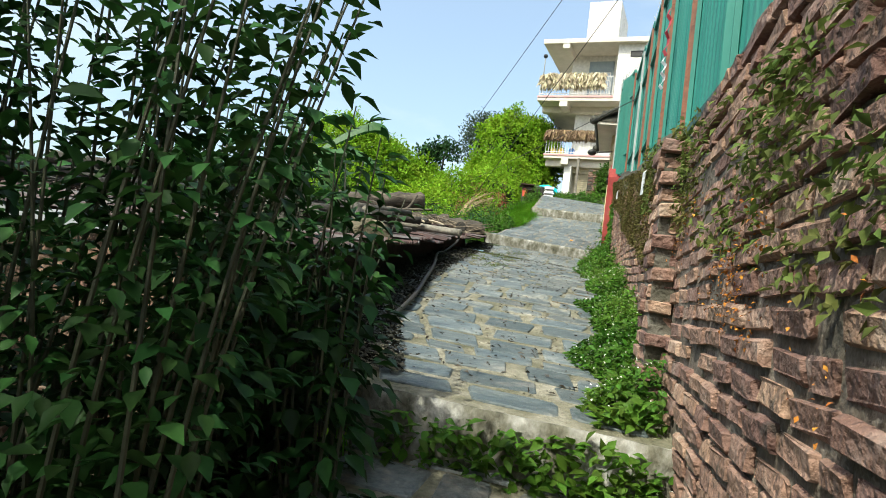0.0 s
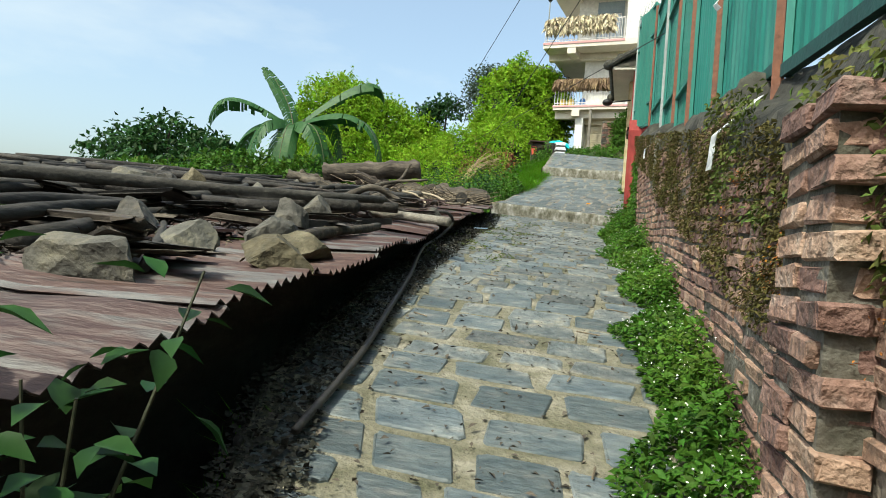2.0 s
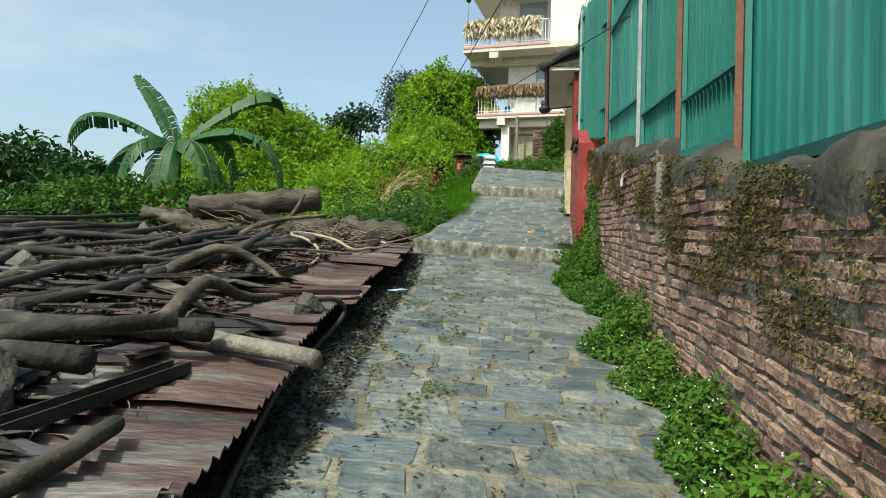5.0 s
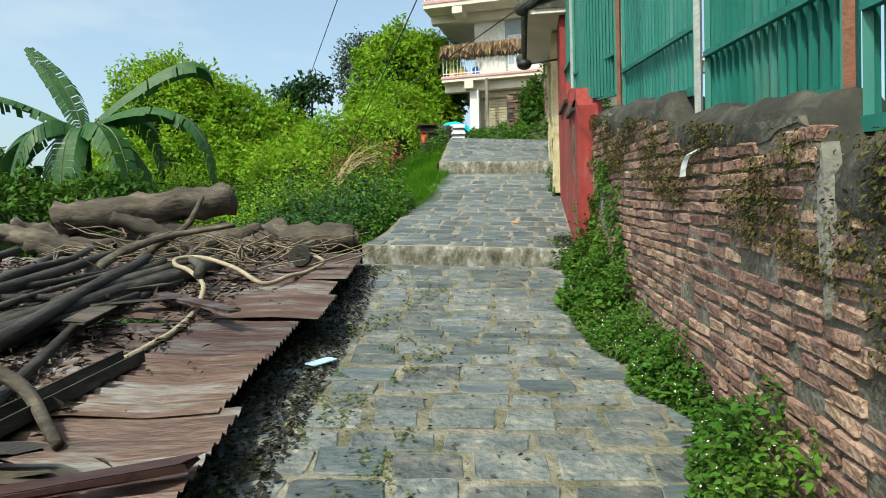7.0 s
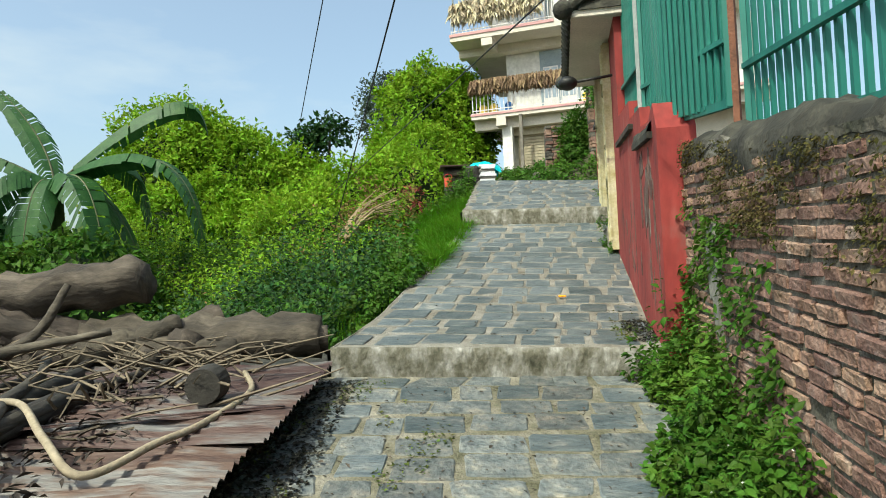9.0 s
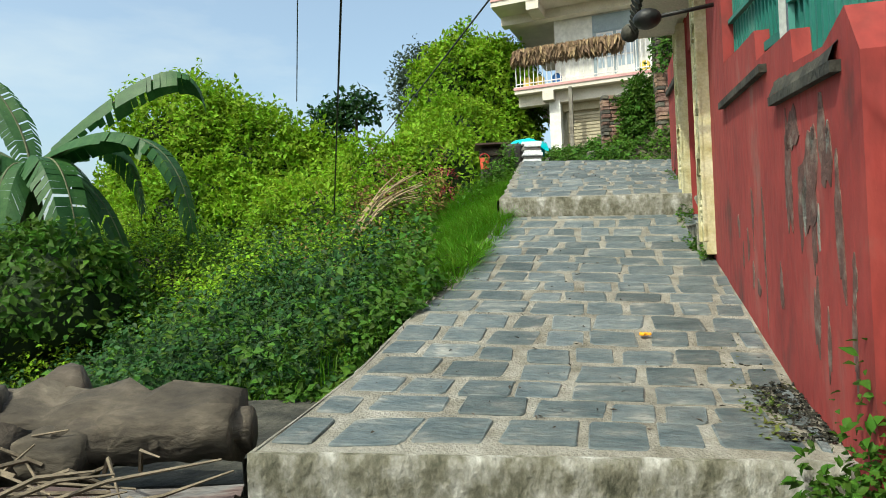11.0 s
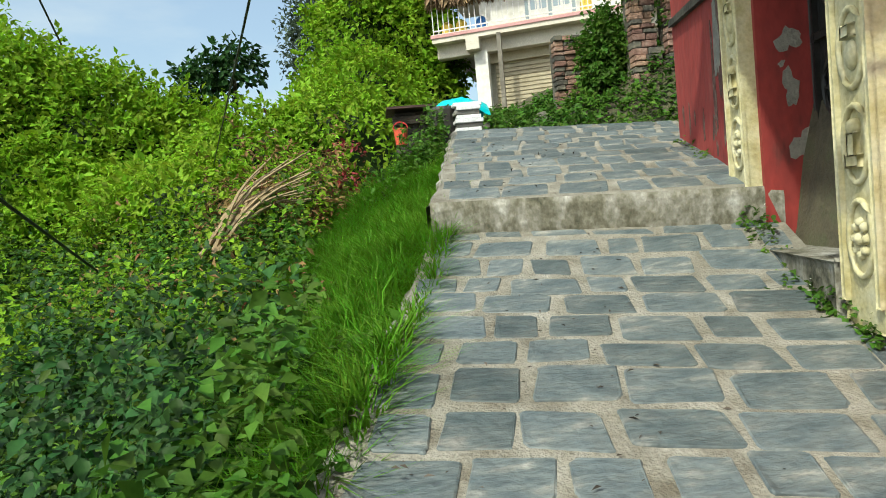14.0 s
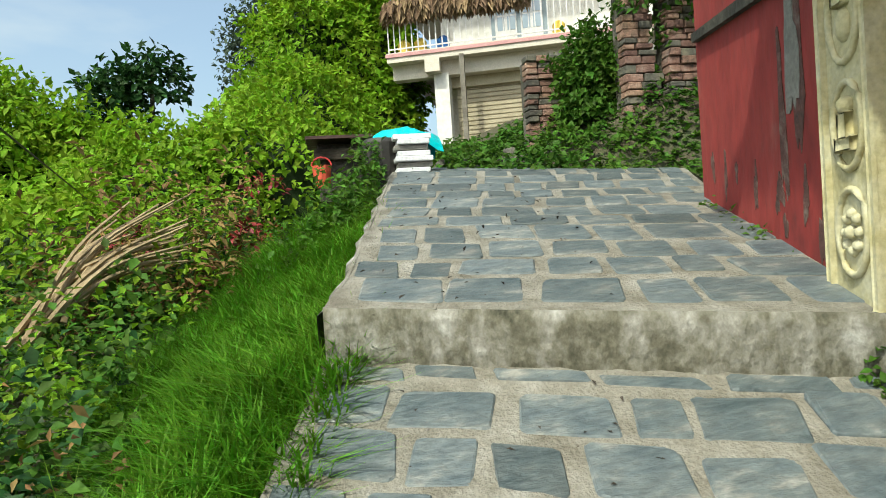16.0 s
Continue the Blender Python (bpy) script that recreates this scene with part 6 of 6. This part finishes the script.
# banana plant
def banana(x, y, z, k=1.0):
    """A stem and large leaves, each a torn blade along a bowed midrib."""
    t = plant("banana_plant", "banana plant with large torn green leaves", "banana plant")
    hs = 3.7
    part("stem", tube(bmesh.new(), [(x, y, z), (x + 0.03, y, z + hs * 0.5), (x + 0.05, y, z + hs)], [0.17 * k, 0.13 * k, 0.08 * k], 10), M_STEM, t)
    top = Vector((x + 0.05, y, z + hs))
    rr = random.Random(4)
    # heading, reach, rise, fall, width
    for ang, ln, rise, dr, wd in ((100, 1.7, 1.9, 0.15, 0.17), (20, 1.75, 1.45, 0.75, 0.20), (-20, 1.9, 0.75, 1.45, 0.24), (185, 1.6, 0.9, 0.9, 0.22), (-50, 1.35, 0.45, 2.1, 0.27), (-95, 1.0, 0.35, 2.3, 0.26), (160, 1.4, 0.4, 1.9, 0.25), (235, 1.2, 0.5, 1.9, 0.25), (5, 1.1, 0.15, 2.4, 0.24), (60, 1.5, 0.8, 1.2, 0.22)):
        a = radians(ang)
        ln, rise, dr = ln * k, rise * k, dr * k
        d = Vector((math.cos(a), math.sin(a) * 0.6, 0))
        n = 26
        bm = bmesh.new()
        spine = [top + d * (ln * math.sin(i / n * 1.45)) + Vector((0, 0, rise * math.sin(min(1, i / n * 1.1) * 1.5) - dr * (i / n) ** 2.2)) for i in range(n + 1)]
        if ang == 100:
            spine = [top + Vector((-0.15 * i / n - 0.5 * (i / n) ** 2, 0.1 * i / n, 1.15 * i / n)) * k for i in range(n + 1)]
        side = Vector((-d.y, d.x, 0)).normalized() if ang != 100 else Vector((0.8, 0.5, 0.25)).normalized()
        for sgn in (-1, 1):
            hang, gap = 0.5, 0.0
            for i in range(2, n):
                w0 = wd * k * math.sin(math.pi * min(1, (i / n) * 0.93 + 0.06)) ** 0.5
                if rr.random() < 0.3:
                    hang, gap = rr.uniform(0.3, 0.9), rr.uniform(0.0, 0.35)
                else:
                    gap = 0.0
                p, r = spine[i], spine[i + 1].lerp(spine[i], gap)
                mid = side * sgn * w0 * 0.55 + Vector((0, 0, 0.06 * w0))
                o = side * sgn * w0 * rr.uniform(0.95, 1.03) + Vector((0, 0, -hang * w0))
                f = (spine[i + 1] - spine[i]) * 0.5
                v = [bm.verts.new(c) for c in (p, r, r + mid + f * 0.5, p + mid + f * 0.5, r + o + f, p + o + f)]
                bm.faces.new((v[0], v[1], v[2], v[3])), bm.faces.new((v[3], v[2], v[4], v[5]))
        lf = part("leaf", bm, M_BANANA, t)
        part("midrib", tube(bmesh.new(), spine, [0.026 * (1 - 0.8 * i / n) for i in range(n + 1)], 5), M_STEM, lf)


banana(-5.4, 23.0, 1.6, 1.75)
blades("dry_stalks", "dry grey stalks and thin grass under the banana plant", 1800, (-6.5, -2.5), (16.5, 21.5), lambda x, y: hill(x, y), 0.9, M_TWIG, 44, 0.3, 0.006)

bm = B(-1.1, 1.8, 14.95, 16.85, 1.6, 2.45, bevel=0.03)
o = part("landing", bm, M_COPING, None)
tagged(o, "dark concrete landing below the path edge", "landing", kind="structure")

# dry branches in the weeds
DB = thing("dry_bundle", "bundle of pale dry branches among the weeds", "branches")
for i in range(22):
    x, y = 0.55 + rs.uniform(-0.2, 0.25), 22.4 + rs.uniform(-0.3, 0.3)
    z = float(land(np.array(x), np.array(y))) + 0.55
    e = Vector((1.25 + rs.uniform(-0.35, 0.45), 22.9 + rs.uniform(-0.2, 0.2), 4.72 + rs.uniform(-0.3, 0.35)))
    part("branch", tube(bmesh.new(), curve_pts([(x, y, z), Vector((x, y, z)).lerp(e, 0.45) + Vector((rs.uniform(-0.1, 0.05), 0, 0.16)), e], 4), [0.026 - 0.0022 * k for k in range(9)], 5), M_STRAW, DB)
for x, y, up in ((0.85, 23.5, 0.75), (1.85, 25.6, 0.9), (2.0, 23.3, 0.45)):
    tagged(crown("red_plant", None, (x, y, float(land(np.array(x), np.array(y))) + up), (0.26, 0.2, 0.17), 70, 0.08, M_REDDARK, 71 + int(x * 9)), "small plant with red leaves on the slope", "plant", kind="stuff")
cover("dry_creeper", "withered brown creeper hanging on the slope", 2600, (0.2, 1.9), (22.6, 24.6), 0.10, M_LEAF_DRY, 1.15, hill, 15, 0.35)

# small things on the path
bm = B(-0.05, 0.05, -0.09, 0.09, 0, 0.012, bevel=0.004)
for v in bm.verts:
    v.co.z += 0.01 * math.sin(v.co.y * 30)
o = part("face_mask", bm, M_MASK, None)
o.matrix_basis = pose(0.90, 11.3, float(height(11.3)) + 0.075, 0, 0, -50)
tagged(o, "pale blue paper mask lying on the path", "mask")
bm = bmesh.new()
for i in range(14):
    bmesh.ops.create_icosphere(bm, subdivisions=1, radius=0.012, matrix=Matrix.Translation((rs.uniform(-0.03, 0.03), rs.uniform(-0.025, 0.025), 0.01)))
o = part("marigold", bm, M_ORANGE, None)
o.location = path_pt(2, 16.25, 0.68, 0.02)
tagged(o, "orange marigold head lying on the path", "flower")
bm = bmesh.new()
for i in range(22):
    pt = path_pt(1, rs.uniform(4, 9.5), rs.uniform(0.05, 0.9), 0.02)
    a = rs.uniform(0, 3.14)
    ln = rs.uniform(0.05, 0.16)
    tube(bm, [pt, pt + Vector((math.cos(a) * ln, math.sin(a) * ln, 0.01))], 0.004, 4)
o = part("twigs", bm, M_TWIG, None)
tagged(o, "dry twigs scattered on the path", "twigs", kind="stuff")
def path_bits(name, label, n, y0, y1, v0, v1, size, mm, seed, width, thr=-9.0):
    g = np.random.default_rng(seed)
    y, v = g.uniform(y0, y1, n), v0 + (v1 - v0) * g.uniform(0, 1, n)
    k = rough(v * 9, y * 2, 1.3, seed) > thr
    y, v = y[k], v[k]
    n = len(y)
    x = left_x(y) + (right_x(y) - left_x(y)) * v
    z = height(y) - 0.05 * (x - (left_x(y) + right_x(y)) / 2) + g.uniform(0.008, 0.022, n)
    a = np.stack([g.normal(0, 1, n), g.normal(0, 1, n), g.normal(0.15, 0.3, n)], 1)
    o = obj(name, leaf_mesh(name, np.stack([x, y, z], 1), a, np.array([[0, 0, 1.0]]) + g.normal(0, 0.3, (n, 3)), g.uniform(size * 0.4, size * 1.5, n), width), mm)
    tagged(o, label, "litter", kind="stuff")


path_bits("path_litter", "dark bits of leaf and bark on the path", 2600, 3.3, 14.4, 0.0, 1.0, 0.028, M_BARK, 91, 0.5)
path_bits("path_moss", "yellow-green moss in the joints of the path", 9000, 7.5, 14.5, 0.0, 0.42, 0.022, M_LEAF_WALL, 92, 0.8, 0.35)
# near-black flakes paint the eave's shade onto the left side of the path
path_bits("path_eave_shade", "dark flakes painted as the shade under the eave along the path", 14000, 3.3, 14.5, -0.02, 0.16, 0.024, M_DIRT_SHADE, 93, 0.9)
path_bits("ramp_litter", "small dry leaves and twigs on the ramp", 500, 14.8, 23.0, 0.0, 1.0, 0.03, M_BARK, 94, 0.35)
path_bits("wall_foot_dirt", "dark dirt and leaf mould at the foot of the red wall", 9000, 14.8, 21.4, 0.90, 1.0, 0.024, M_DIRT_SHADE, 96, 0.9, -0.5)
path_bits("ramp_dirt", "dirt and moss along the foot of the red wall", 3200, 14.8, 21.3, 0.86, 1.0, 0.028, M_LEAF_WALL, 95, 0.6, -0.2)
# strips of torn cloth and plastic on the fence
for i, (y, d, ln, mm) in enumerate(((6.35, -1.05, 0.3, M_PLASTICW), (6.3, -1.5, 0.45, M_REDLEAF), (10.45, 0.10, 0.26, M_PLASTICW), (5.0, -0.10, 0.34, M_PLASTICW))):
    bm = bmesh.new()
    prev = None
    for k in range(9):
        c = wall_p(y + 0.02 * math.sin(k * 1.1 + i) + (0.035 * k if i > 1 else 0), d + ln * k / 8, -0.10 + 0.02 * math.sin(k * 2) if i < 2 else -0.10 + 0.15 * min(1, k / 4))
        cur = [bm.verts.new(c + WF * (-0.025 + 0.01 * math.sin(k * 3))), bm.verts.new(c + WF * 0.03 + WN * 0.015)]
        if prev:
            bm.faces.new((prev[0], cur[0], cur[1], prev[1]))
        prev = cur
    o = part("torn_strip", bm, mm, None)
    o.modifiers.new("thick", "SOLIDIFY").thickness = 0.003
    tagged(o, "torn strip of plastic caught on the fence" if i < 2 else "pale torn plastic strip lying over the coping", "plastic strip")
# cement run down the wall
for i, (y, d0, d1, w) in enumerate(((13.6, 0.55, 1.2, 0.10), (9.25, 0.12, 0.62, 0.025))):
    bm = bmesh.new()
    wm = Matrix.Translation(wall_p(y, 0, 0.012)) @ Matrix((WF, -WN, Vector((0, 0, 1)))).transposed().to_4x4()
    blob(bm, wm, 0, -(d0 + d1) / 2, w, (d1 - d0) / 2, 200 + i, -0.02, 0.06)
    part("cement_patch", bm, M_BARE, W3, "pale cement run on the bricks")

# ---- pieces ----
BR = brick_meshes()
lay_bricks(W1, -1.5, 3.40, 0.0, 1, BR, 290, (1.3, 3.4), -0.043)
lay_bricks(W2, 3.78, 9.0, 0.055, 2, BR, 290, (3.7, 6.4))
lay_bricks(W3, 9.0, 14.36, 0.06, 3, BR, 290, (10.0, 12.8))
rr = random.Random(8)
z, row = -1.42, 0
while z < -0.03:
    for u, w in (((-0.10, 0.2), (0.08, 0.16)) if row % 2 else ((-0.08, 0.16), (0.10, 0.2))):
        o = obj("brick", rr.choice(BR), None, PIER, m=pm @ pose(u + rr.uniform(-0.01, 0.01), -0.056 + rr.uniform(-0.012, 0.008), z, rr.uniform(-4, 4), rr.uniform(-3, 3), rr.uniform(-5, 5)) @ Matrix.Diagonal((w / 0.21, 1, 1.08, 1)))
    o = obj("brick", rr.choice(BR), None, PIER, m=pm @ pose(-0.122 + rr.uniform(-0.012, 0.008), 0.06 + rr.uniform(-0.02, 0.02), z, 0, rr.uniform(-3, 3), 90 + rr.uniform(-5, 5)) @ Matrix.Diagonal((0.95, 1, 1.08, 1)))
    z += 0.073
    row += 1
paving(0, "old stone paving below the step", M_MORTAR_OLD, M_SLATE_OLD, (0.22, 0.32), 0.045)
paving(1, "uneven stone paved path with mossy joints", M_MORTAR_OLD, M_SLATE_OLD, (0.20, 0.29), 0.036)
paving(2, "slate paved ramp with pale cement joints", M_MORTAR, M_SLATE, (0.24, 0.33), 0.05)
paving(3, "slate paved ramp with pale cement joints", M_MORTAR, M_SLATE, (0.24, 0.33), 0.05)
